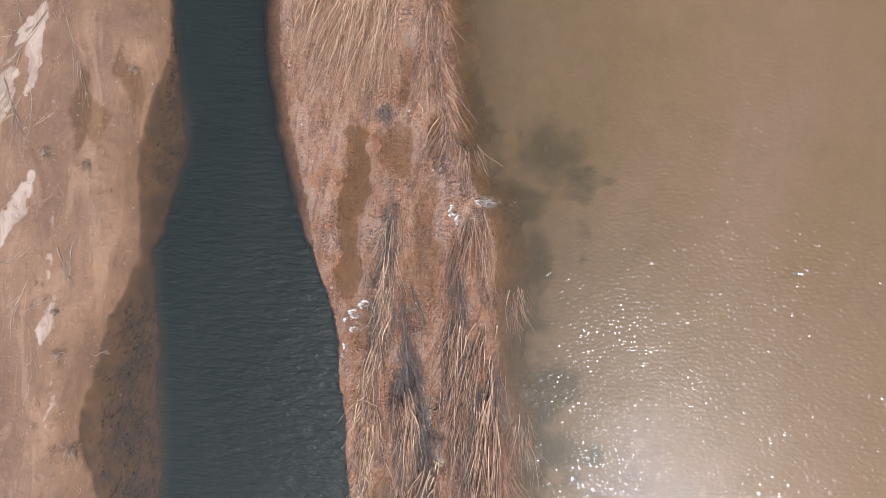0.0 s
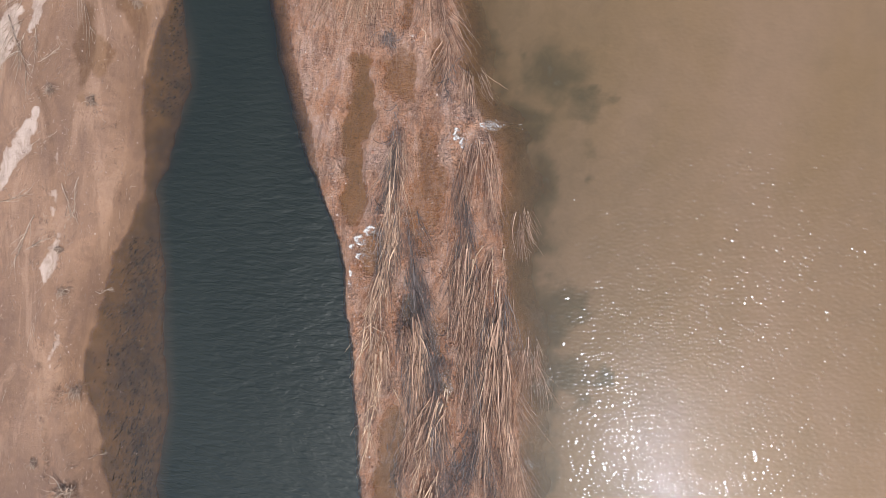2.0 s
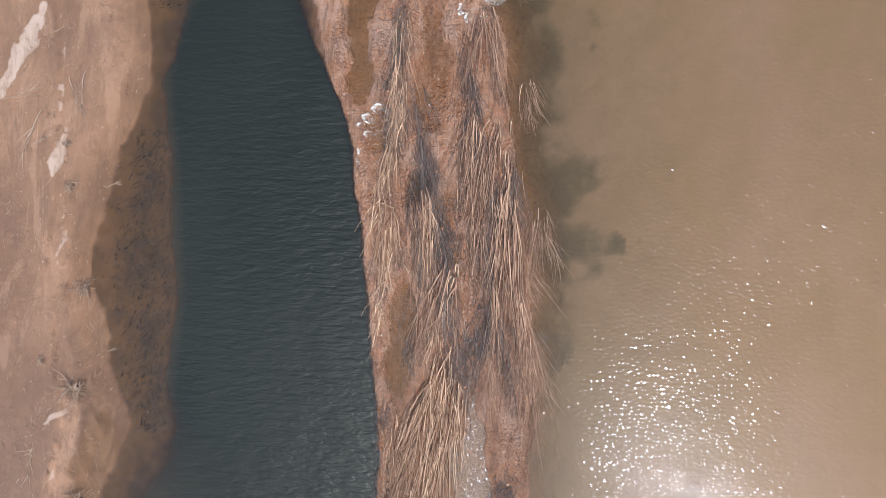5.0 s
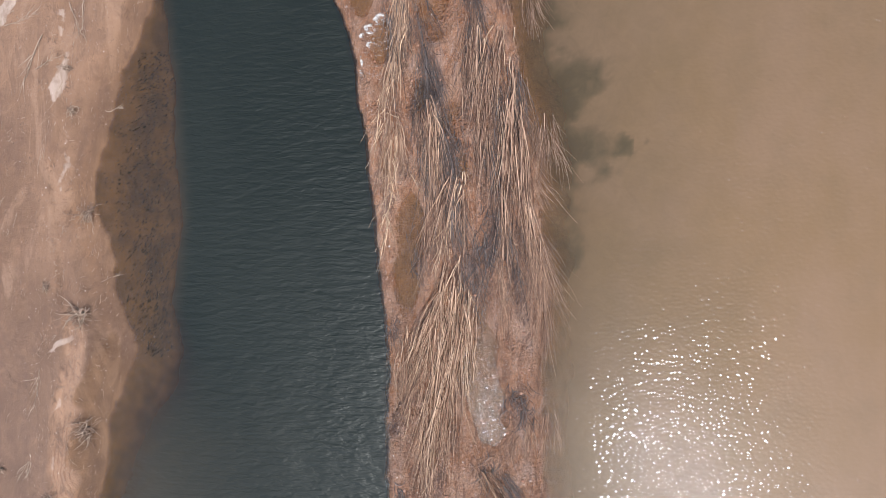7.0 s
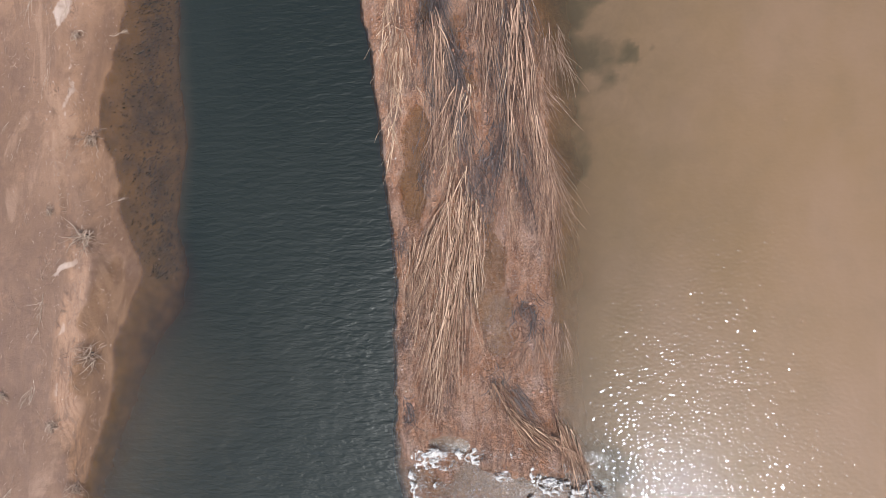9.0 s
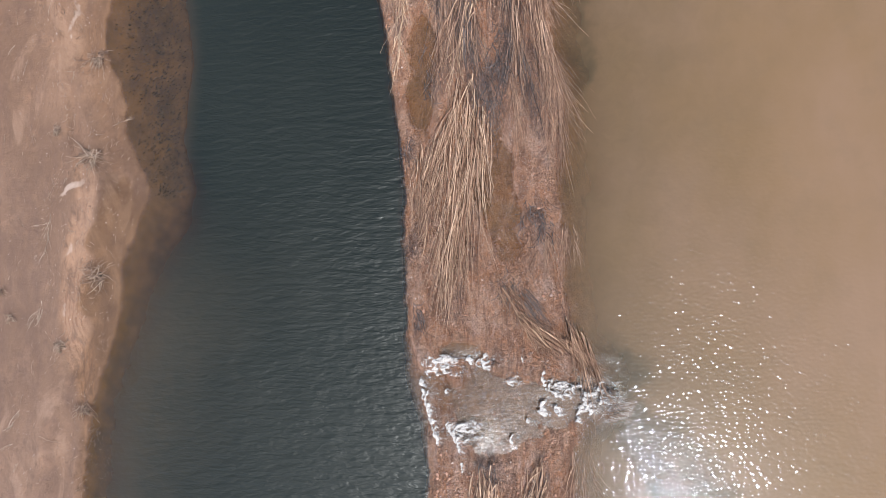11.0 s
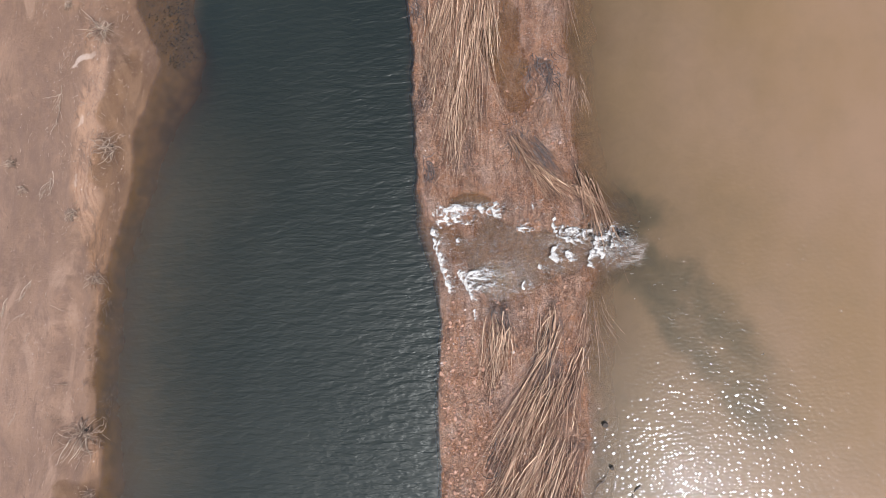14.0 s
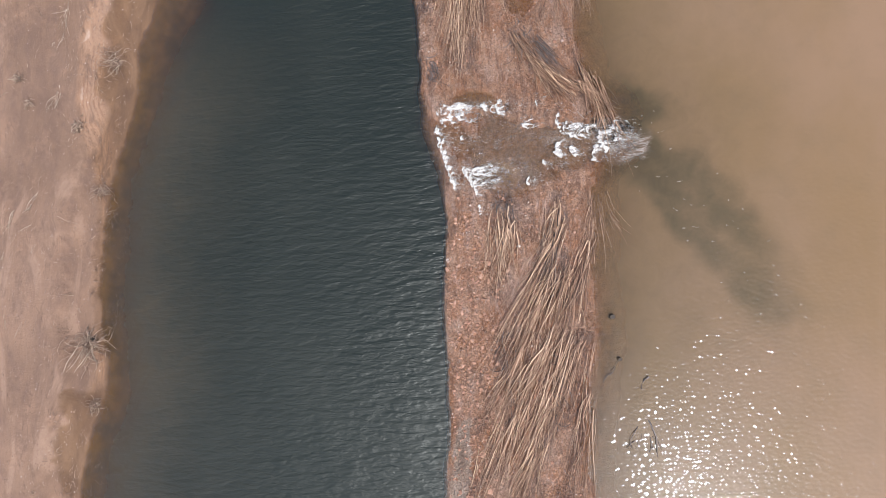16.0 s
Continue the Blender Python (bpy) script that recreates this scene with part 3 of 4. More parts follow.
def water_material():
    m = Nodes("river_water")
    deep, muddy, chop, calm = m.split("water")
    drift = m.noise(0.35, 6, 0.6, m.place((1, 0.55, 1), -20))
    cloud = m.noise(1.4, 6, 0.62)
    k = m.math("ADD", 5.3, m.math("MULTIPLY", muddy, 4.3))
    hide = m.math("SUBTRACT", 1.0, m.math("POWER", 2.718, m.math("MULTIPLY", m.math("MULTIPLY", deep, k), -1.0)), True)
    dark = m.mix(m.ramp(drift, 0.35, 0.7), (0.0096, 0.0126, 0.0062), (0.0146, 0.0176, 0.0102))
    silt = m.mix(m.ramp(drift, 0.3, 0.7), (0.220, 0.140, 0.072), (0.252, 0.163, 0.101))
    silt = m.mix(m.math("MULTIPLY", m.ramp(cloud, 0.45, 0.75), 0.22), silt, (0.16, 0.116, 0.069))
    swirl = m.noise(3.2, 6, 0.66, None, 0.8)
    between = m.math("MULTIPLY", m.math("MULTIPLY", muddy, m.math("SUBTRACT", 1.0, muddy)), 4.0)
    muddy = m.math("ADD", muddy, m.math("MULTIPLY", m.math("MULTIPLY", m.math("SUBTRACT", swirl, 0.5), between), 0.9), True)
    body = m.mix(muddy, dark, silt)
    body = m.mix(m.math("MULTIPLY", between, 0.68), body, (0.082, 0.067, 0.038))
    tint = m.mix(m.ramp(deep, 0.0, 0.22), (1, 1, 1), (0.68, 0.48, 0.27))
    # ripples: short crests in the side channel, fine facets on the river, broken water at the falls
    crest = m.noise(7.6, 2, 0.5, m.place((0.26, 1, 1), -10), 0.25)
    crest_b = m.noise(14, 2, 0.5, m.place((0.33, 1, 1), 4), 0.3)
    facet = m.noise(14.5, 0, 0.5, m.place((0.8, 1.2, 1), -10), 0.2)
    swell = m.noise(2.2, 3, 0.5, m.place((0.6, 1, 1), -20))
    churn = m.noise(13, 2, 0.5, m.place((0.45, 1.4, 1), 8), 0.9)
    west = m.math("SUBTRACT", 1.0, m.ramp(muddy, 0.05, 0.45))
    wave = m.math("SUBTRACT", m.math("ADD", m.math("MULTIPLY", crest, 2.2), m.math("MULTIPLY", crest_b, 1.6)), 1.9)
    wave = m.math("MULTIPLY", wave, m.math("ADD", 0.12, m.math("MULTIPLY", west, 0.78)))
    wave = m.math("ADD", wave, m.math("MULTIPLY", facet, m.math("SUBTRACT", 1.5, m.math("MULTIPLY", west, 1.22))))
    wave = m.math("ADD", wave, m.math("MULTIPLY", swell, 1.2))
    wave = m.math("SUBTRACT", wave, 0.95)
    wave = m.math("MULTIPLY", wave, calm)
    wave = m.math("ADD", wave, m.math("MULTIPLY", m.math("MULTIPLY", m.math("SUBTRACT", churn, 0.5), m.math("POWER", chop, 2.0)), 9.0))
    normal = m.bump(wave, 1.0, 0.012)
    gentle = m.bump(m.math("MULTIPLY", wave, m.math("ADD", 0.12, m.math("MULTIPLY", west, 0.88))), 1.0, 0.012)
    glass = m.add("BsdfTransparent", Color=tint)
    scatter = m.add("BsdfDiffuse", Color=body)
    sharp = m.add("BsdfGlossy", Roughness=0.055, Normal=normal)
    broad = m.add("BsdfGlossy", Roughness=m.math("SUBTRACT", 0.36, m.math("MULTIPLY", west, 0.03)), Normal=gentle)
    sharp.inputs["Color"].default_value, broad.inputs["Color"].default_value = (0.35, 0.40, 0.48, 1), (0.87, 0.95, 0.97, 1)
    gloss = m.add("MixShader", Fac=m.math("ADD", 0.25, m.math("MULTIPLY", west, 0.71)))
    m.put(gloss.inputs[1], sharp.outputs[0])
    m.put(gloss.inputs[2], broad.outputs[0])
    streak = m.noise(7, 6, 0.7, m.place((0.45, 1.5, 1), 8), 1.4)
    wisp = m.math("ABSOLUTE", m.math("SUBTRACT", streak, 0.5))
    bubbles = m.math("MULTIPLY", m.math("MULTIPLY", m.ramp(wisp, 0.045, 0.0), m.ramp(swirl, 0.42, 0.58)), m.math("MULTIPLY", m.ramp(chop, 0.3, 0.8), 0.7))
    churned = m.math("MULTIPLY", m.ramp(chop, 0.3, 0.85), m.ramp(m.noise(4.5, 5, 0.65, m.place((0.5, 1.4, 1), 5), 0.8), 0.3, 0.52))
    body = m.mix(m.math("MULTIPLY", churned, 0.6), body, m.mix(m.ramp(muddy, 0.0, 0.35), (0.12, 0.125, 0.13), (0.29, 0.20, 0.15)))
    body = m.mix(bubbles, body, (0.62, 0.60, 0.57))
    m.put(scatter.inputs["Color"], body)
    hide = m.math("MAXIMUM", hide, m.math("MULTIPLY", churned, 0.46))
    hide = m.math("MAXIMUM", hide, bubbles)
    inner = m.add("MixShader", Fac=hide)
    m.put(inner.inputs[1], glass.outputs[0])
    m.put(inner.inputs[2], scatter.outputs[0])
    fresnel = m.add("Fresnel", IOR=m.math("ADD", 1.43, m.math("MULTIPLY", west, 0.25)), Normal=normal)
    outer = m.add("MixShader", Fac=fresnel.outputs[0])
    m.put(outer.inputs[1], inner.outputs[0])
    m.put(outer.inputs[2], gloss.outputs[0])
    return m.done(outer.outputs[0])


def stem_material(name, light, dark, roughness=0.75):
    m = Nodes(name)
    info = m.add("ObjectInfo")
    geo = m.add("NewGeometry")
    per = m.math("FRACT", m.math("ADD", info.outputs["Random"], m.math("MULTIPLY", geo.outputs["Random Per Island"], 7.3)))
    along = m.noise(9, 4, 0.6)
    c = m.mix(m.math("POWER", per, 0.8), light, dark)
    c = m.mix(m.math("MULTIPLY", m.ramp(along, 0.5, 0.8), 0.5), c, tuple(0.6 * v for v in dark))
    return m.done(m.solid(c, roughness, m.bump(m.noise(60, 3), 0.4, 0.004), 0.3))


def stone_material():
    m = Nodes("pale_stone")
    geo = m.add("NewGeometry")
    c = m.mix(geo.outputs["Random Per Island"], (0.25, 0.14, 0.10), (0.78, 0.66, 0.58))
    c = m.mix(m.math("MULTIPLY", m.ramp(m.noise(40, 4), 0.4, 0.7), 0.4), c, (0.22, 0.13, 0.09))
    return m.done(m.solid(c, 0.55, m.bump(m.noise(90, 3), 0.5, 0.004), 0.5))


def clod_material():
    m = Nodes("mud_clod")
    geo = m.add("NewGeometry")
    c = m.mix(geo.outputs["Random Per Island"], (0.30, 0.145, 0.09), (0.50, 0.29, 0.20))
    c = m.mix(m.math("MULTIPLY", m.ramp(m.noise(22, 5, 0.7), 0.4, 0.7), 0.5), c, (0.17, 0.085, 0.055))
    return m.done(m.solid(c, 0.6, m.bump(m.noise(60, 4), 0.6, 0.008), 0.5))


def foam_material(name, laced):
    m = Nodes(name)
    c = m.mix(m.ramp(m.noise(20, 5, 0.65), 0.35, 0.7), (0.50, 0.475, 0.44), (0.84, 0.82, 0.79))
    shader = m.solid(c, 0.6, m.bump(m.noise(60, 4, 0.7), 0.8, 0.02), 0.4)
    if laced:
        # froth thins out into bubbles and gaps
        density = m.split("froth")[0]
        holes = m.noise(26, 5, 0.7, m.place((0.7, 1.25, 1), 5), 0.9)
        cover = m.ramp(m.math("ADD", density, m.math("MULTIPLY", m.math("SUBTRACT", holes, 0.5), 1.7)), 0.48, 0.98)
        both = m.add("MixShader", Fac=cover)
        m.put(both.inputs[1], m.add("BsdfTransparent").outputs[0])
        m.put(both.inputs[2], shader)
        shader = both.outputs[0]
    return m.done(shader)


MUD, WATER = mud_material(), water_material()
CANE = stem_material("dry_cane", (0.76, 0.54, 0.385), (0.23, 0.13, 0.085))
STEM = stem_material("dry_stem", (0.74, 0.50, 0.355), (0.17, 0.095, 0.068))
BROWN = stem_material("brown_cane", (0.56, 0.37, 0.25), (0.22, 0.12, 0.08))
POLE = stem_material("pale_wood", (0.82, 0.61, 0.43), (0.60, 0.42, 0.29))
TWIG = stem_material("grey_twig", (0.52, 0.385, 0.29), (0.22, 0.145, 0.11))
ROOT = stem_material("wet_root", (0.26, 0.22, 0.205), (0.055, 0.044, 0.043), 0.4)
BLEACHED = stem_material("bleached_wood", (0.66, 0.54, 0.43), (0.34, 0.25, 0.185))
WEED = stem_material("drowned_weed", (0.085, 0.068, 0.055), (0.03, 0.027, 0.025))
STONE, CLOD = stone_material(), clod_material()
FOAM, FLECK = foam_material("foam", True), foam_material("foam_fleck", False)

# ---------------------------------------------------------------- ground and water
GX, GY = axis(-12.6, 6.0, 0.045, 3000), axis(-21.5, 6.5, 0.045, 3000)
gx, gy = np.meshgrid(GX, GY)
over = relief(gx, gy)
base_level = level(gx, gy)
soak = np.where(over > 0, np.exp(-over / 0.045), 1.0)
on_isle = smooth((gx - (line(SHELF, gy) + line(ISLE_W, gy)) / 2) / 0.5)
damp = rough(gx, gy, 1.6, 4, 31)
soak = np.maximum(soak, 0.95 * blot(gx, gy, DAMP, 0.12, 33, 0.5))
soak = np.clip(soak + on_isle * np.clip(0.25 + 0.7 * damp, 0, 0.75), 0, 1)
inland = np.clip(line(BANK, gy) - gx, 0, 3)
brow = np.interp(-gy, [-p[0] for p in SCARP], [p[1] for p in SCARP]) + 0.06 * rough(gx, gy, 0.5, 4, 81)
cut_bank = smooth((-6.9 - gy) / 1.5) * smooth((gy + 16.9) / 0.8) * smooth((gx - brow + 0.06) / 0.1) * smooth((brow + 0.48 - gx) / 0.16) * (inland > 0.01)
soak = np.maximum(soak, 1.0 * smooth((-7.5 - gy) / 1.2) * smooth((gx - brow - 0.4) / 0.15) * (gx < line(BANK, gy) + 0.4))
inland = np.clip(gx - brow + 0.3, 0, 3)
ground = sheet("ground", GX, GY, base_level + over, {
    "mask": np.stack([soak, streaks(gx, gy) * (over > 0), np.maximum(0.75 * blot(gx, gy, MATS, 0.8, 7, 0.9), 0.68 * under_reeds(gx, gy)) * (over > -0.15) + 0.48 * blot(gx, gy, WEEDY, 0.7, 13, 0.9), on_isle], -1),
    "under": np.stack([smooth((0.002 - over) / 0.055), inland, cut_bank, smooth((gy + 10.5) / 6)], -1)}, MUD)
tagged(ground, "red-brown river mud and sand, wet along the water", "ground", kind="structure")

WX, WY = axis(-11.6, 9.0, 0.07, 3000), axis(-21.5, 6.5, 0.07, 3000)
wx, wy = np.meshgrid(WX, WY)
w_over = relief(wx, wy)
w_isle, w_east = line(ISLE_W, wy) + 0.05 * rough(wx, wy, 1.1, 4, 5) + 0.05 * rough(wx, wy, 0.22, 3, 6), line(ISLE_E, wy)
mud_part = np.maximum(smooth((wx - w_isle - 0.02) / (w_east - w_isle + 0.3)) ** 1.5, 0.42 * smooth((wx - w_isle - 0.06) / 0.3))
mud_part = np.maximum(mud_part, 0.13 * smooth((line(SHELF, wy) + 0.2 - wx) / 0.6))
silty = smooth((-8.0 - wy) / 3)
mud_part = np.maximum(mud_part, 0.27 * silty * np.exp(-np.clip(wx - line(BANK, wy), 0, 9) / (1.0 + 0.25 * rough(wx, wy, 1.2, 3, 47))) * (wx < w_isle))
out = wx - w_east
reach = np.interp(-wy, [-p[0] for p in REACH], [p[1] for p in REACH])
ragged = rough(wx, wy, 1.1, 5, 44)
clear = smooth((reach * (1.0 + 2.2 * ragged) + 0.12 - out) / 0.4) * np.clip(0.65 + 1.5 * rough(wx, wy, 0.45, 5, 45), 0, 1) * (out > -0.3)
clear = np.maximum(clear, 1.15 * blot(wx, wy, CLOUDS, 1.0, 48, 0.6))
shot = plume(wx, wy) * np.clip(0.75 + 0.8 * rough(wx + 0.8 * wy, wy, 0.5, 4, 46), 0.1, 1)
mud_part = mud_part * (1 - np.maximum(0.5 * clear, np.clip(0.75 - 0.26 * np.clip(wx - 1.3, 0, 4), 0.1, 1) * shot))
mud_part = mud_part * np.where(out > 0, (0.87 + 0.13 * smooth((out + 0.8 * ragged) / 5.0)) * (1 - 0.07 * smooth((wy + 7) / 7)), 1)
mud_part = mud_part * (1 - 0.5 * blot(wx, wy, [(-1.31, -11.47, 0.8, 0.22), (-1.05, -12.99, 0.5, 0.35), (1.20, -12.00, 0.55, 0.5)], 0.8, 55, 0.5))
broken = blot(wx, wy, CHOP, 0.7, 50, 0.6) * (0.85 + 0.5 * rough(wx, wy, 0.5, 3, 51))
broken = np.maximum(broken, np.where(wy > -10.5, 0.4, 0.6) * blot(wx, wy, RIFFLES, 0.7, 54, 0.7))
broken = np.maximum(broken, 0.32 * (1 - smooth((wx - 1.6) / 3.4)) * plume(wx, wy) * (0.7 + 0.8 * rough(wx, wy, 0.4, 3, 52)))
calm = np.where(wx < w_isle, 1.0, 0.75 + 0.25 * smooth((wy + 8.0) / 5)) * (0.85 + 0.45 * rough(wx, wy, 3.0, 3, 53))
# sheltered water in the lee of the spit
calm = np.where(wx > w_east, calm * (0.55 + 0.45 * smooth((out - 0.2) / 2.2)), calm)
calm = np.where((wx > w_isle) & (wx < w_east), 0.22, calm)
water = sheet("water", WX, WY, level(wx, wy), {
    "water": np.stack([np.clip(-w_over, 0.0, 5) * np.where((wx > w_isle) & (wx < w_east), 0.5, 1.0), mud_part, np.clip(broken, 0, 1), calm], -1)}, WATER)
tagged(water, "dark clear side channel and brown muddy river, rippled", "water", kind="structure")


def surface(x, y):
    """Height of the ground, or of the water where that lies higher."""
    px, py = np.atleast_1d(np.asarray(x, float)), np.atleast_1d(np.asarray(y, float))
    i = np.clip(np.searchsorted(GX, px) - 1, 0, len(GX) - 2)
    j = np.clip(np.searchsorted(GY, py) - 1, 0, len(GY) - 2)
    return base_level[j, i] + np.maximum(over[j, i], -0.02)


def bed(x, y):
    px, py = np.atleast_1d(np.asarray(x, float)), np.atleast_1d(np.asarray(y, float))
    i = np.clip(np.searchsorted(GX, px) - 1, 0, len(GX) - 2)
    j = np.clip(np.searchsorted(GY, py) - 1, 0, len(GY) - 2)
    return base_level[j, i] + over[j, i]


# ---------------------------------------------------------------- stems
RNG = np.random.default_rng(5)


def mesh_from(name, co, faces, material):
    me = bpy.data.meshes.new(name)
    me.from_pydata(co, [], faces)
    me.polygons.foreach_set("use_smooth", np.ones(len(me.polygons), bool))
    me.materials.append(material)
    return me


def tubes(paths, radii, sides=3):
    """Tubes along paths (n, k, 3) with radii (n, k): points and faces."""
    n, k, _ = paths.shape
    way = np.gradient(paths, axis=1)
    way /= np.linalg.norm(way, axis=2, keepdims=True) + 1e-9
    side = np.cross(way, (0.03, 0.02, 1.0))
    side /= np.linalg.norm(side, axis=2, keepdims=True) + 1e-9
    up = np.cross(side, way)
    turn = 2 * np.pi * np.arange(sides) / sides
    ring = np.cos(turn)[:, None] * side[:, :, None] + np.sin(turn)[:, None] * up[:, :, None]
    co = (paths[:, :, None] + radii[:, :, None, None] * ring).reshape(-1, 3)
    a = np.arange(n * k * sides).reshape(n, k, sides)
    nxt = np.roll(a, -1, axis=2)
    faces = np.stack([a[:, :-1], nxt[:, :-1], nxt[:, 1:], a[:, 1:]], -1).reshape(-1, 4)
    return co, faces.tolist()


def cane_meshes(material, count=26, wild=1.0):
    """Unit canes along +y, radius 1 at the root, thinning to the tip."""
    made = []
    for n in range(count):
        s = np.linspace(0, 1, 8)
        bow, sway, beat = RNG.normal(0, 8), RNG.normal(0, 3.2), RNG.uniform(4, 11)
        bend = bow * s * (1 - s) * 4 + sway * (np.sin(s * beat + n) - math.sin(n)) + np.r_[0, np.cumsum(RNG.normal(0, 1.3, 7))]
        bend = wild * bend
        path = np.stack([bend, s, 2.5 * np.sin(s * 5 + n)], -1)[None]
        radius = (1.0 - 0.86 * s)[None]
        # rings lie square to +y, so that the cane keeps its round section when drawn out
        ring = np.stack([np.cos(2 * np.pi * np.arange(4) / 4), 0 * np.arange(4), np.sin(2 * np.pi * np.arange(4) / 4)], -1)
        co = (path[0][:, None] + radius[0][:, None, None] * ring).reshape(-1, 3)
        a = np.arange(32).reshape(8, 4)
        nxt = np.roll(a, -1, axis=1)
        faces = np.stack([a[:-1], nxt[:-1], nxt[1:], a[1:]], -1).reshape(-1, 4).tolist() + [[3, 2, 1, 0], [28, 29, 30, 31]]
        made.append(mesh_from("cane", co, faces, material))
    return made


CANES = {"cane": cane_meshes(CANE, wild=0.6), "stem": cane_meshes(STEM, wild=0.6), "brown": cane_meshes(BROWN, wild=0.35), "twig": cane_meshes(TWIG, wild=0.4), "root": cane_meshes(ROOT, wild=0.7), "bleached": cane_meshes(BLEACHED, wild=0.4), "pole": cane_meshes(POLE, wild=0.4)}
MATERIAL = {"cane": CANE, "stem": STEM, "brown": BROWN, "twig": TWIG, "root": ROOT, "bleached": BLEACHED, "pole": POLE}


def lay(parent, name, kind, root, tip, radius, limb=None):
    """One cane as a part, from root to tip; with limb, a sub-part that grows from it."""
    ob = new(name, CANES[kind][RNG.integers(len(CANES[kind]))])
    d = Vector(tip) - Vector(root)
    turn = d.to_track_quat("Y", "Z").to_matrix().to_4x4()
    ob.parent = limb or parent
    if limb:
        ob.matrix_parent_inverse = limb.matrix_basis.inverted()
    ob.matrix_basis = Matrix.Translation(Vector(root) - parent.location) @ turn @ Matrix.Diagonal((radius, d.length, radius, 1))
    return ob


def drape(x0, y0, angle, length, lift, wander, steps=7):
    """Paths of stems that lie over the ground: arrays of roots, headings (radians), lengths."""
    n = len(x0)
    s = np.linspace(0, 1, steps)
    head = angle[:, None] + wander[:, None] * (s - 0.3) + np.cumsum(RNG.normal(0, 0.09, (n, steps)), 1)
    step = length[:, None] / (steps - 1)
    x = x0[:, None] + np.cumsum(np.cos(head) * step, 1) - np.cos(head[:, :1]) * step
    y = y0[:, None] + np.cumsum(np.sin(head) * step, 1) - np.sin(head[:, :1]) * step
    z = surface(x.ravel(), y.ravel()).reshape(x.shape) + lift[:, None] * np.sin(np.pi * (0.12 + 0.8 * s))
    return np.stack([x, y, z], -1)


def bundle(row, kind, thick, fine, width, fan, radius, label, group="flattened reeds", category="reeds", name="reed_bundle", pile=0.14):
    """Flattened canes from a root line to the tips."""
    x0, y0, x1, y1 = row
    length, heading = math.hypot(x1 - x0, y1 - y0), math.atan2(y1 - y0, x1 - x0)
    thing = new(name)
    thing.location = (x0, y0, float(surface(x0, y0)[0]))
    across = (-math.sin(heading), math.cos(heading))
    clumps = RNG.normal(0, width * 1.15, 5)
    for n in range(thick):
        o, back = RNG.choice(clumps) + RNG.normal(0, width * 0.22), abs(RNG.normal(0, 0.26)) * length
        px, py = x0 + across[0] * o + math.cos(heading) * back, y0 + across[1] * o + math.sin(heading) * back
        h = heading + fan * o / max(width, 0.05) * 0.5 + RNG.normal(0, 0.04) + 0.045 * float(np.clip(RNG.standard_t(3), -2.5, 2.5))
        l = length * RNG.uniform(0.35, 1.05)
        qx, qy = px + l * math.cos(h), py + l * math.sin(h)
        if min(qx - float(line(ISLE_W, qy)), px - float(line(ISLE_W, py))) < 0.06:
            continue
        mx, my = (px + qx) / 2, (py + qy) / 2
        za, zb, zm = surface([px, qx, mx], [py, qy, my])
        rise = max(0.0, zm - (za + zb) / 2)
        up = RNG.uniform(0.0, pile) + rise
        lay(thing, "cane", kind, (px, py, za + 0.01 + up), (qx, qy, zb + 0.01 + 0.6 * up), radius * RNG.choice([0.36, 0.5, 0.64, 0.92]))
    if fine:
        o, back = RNG.choice(clumps, fine) + RNG.normal(0, width * 0.4, fine), RNG.uniform(0, 0.55, fine) * length
        px, py = x0 + across[0] * o + math.cos(heading) * back, y0 + across[1] * o + math.sin(heading) * back
        paths = drape(px, py, heading + fan * o / max(width, 0.05) * 0.5 + RNG.normal(0, 0.10, fine), length * RNG.uniform(0.18, 0.75, fine), RNG.uniform(0.005, pile * 0.8, fine), RNG.normal(0, 0.2, fine))
        paths = paths[np.all(paths[:, :, 0] > line(ISLE_W, paths[:, :, 1]) + 0.05, axis=1)]
        fine = len(paths)
        thin = radius * RNG.uniform(0.25, 0.6, fine)[:, None] * np.linspace(1, 0.4, 7)[None]
        co, faces = tubes(paths - np.array(thing.location), thin)
        ob = new("side_growth", mesh_from("side_growth", co, faces, MATERIAL[kind]))
        ob.parent = thing
        tagged(ob, "thin dry leaves and side stems", kind="stuff")
    return tagged(thing, label, category, group)


for row in FAN:
    bundle(row, "cane", 22, 50, 0.16, -0.16, 0.012, "fan of dry straw-coloured reeds lying on pale mud", pile=0.09)
for row in EDGE:
    bundle(row, "stem", 16, 60, 0.12, 0.35, 0.011, "tangled dry reeds along the water's edge")
for row in MIDDLE:
    bundle(row, "cane", 9, 26, 0.045, 0.14, 0.0125, "pale dry stems over dark roots and shallow water")
for row in EAST:
    bundle(row, "stem", 18, 34, 0.075, 0.06, 0.0115, "dense flattened brown reeds trailing to the river")
for row in STRANDS:
    bundle(row, "root", 9, 80, 0.09, 0.15, 0.008, "dark wet roots and rotting stems in the mud", "root strands", "roots", "root_strand", 0.04)
for row in LOOSE:
    bundle(row, "stem", 7, 110, 0.08, 0.3, 0.008, "thin drooping grass at the river's edge", "edge grass", "grass", "grass_tuft", 0.06)
for row in CENTRE:
    bundle(row, "stem", 12, 26, 0.055, 0.12, 0.0115, "long dry reeds lying over dark wet mud")
for row in SHEAF:
    bundle(row, "cane", 24, 24, 0.095, -0.10, 0.012, "broad sheaf of straight straw-coloured canes", pile=0.13)
for row in BROKEN:
    bundle(row, "brown", 14, 24, 0.06, 0.12, 0.015, "brown canes leaning into the falling water", pile=0.16)
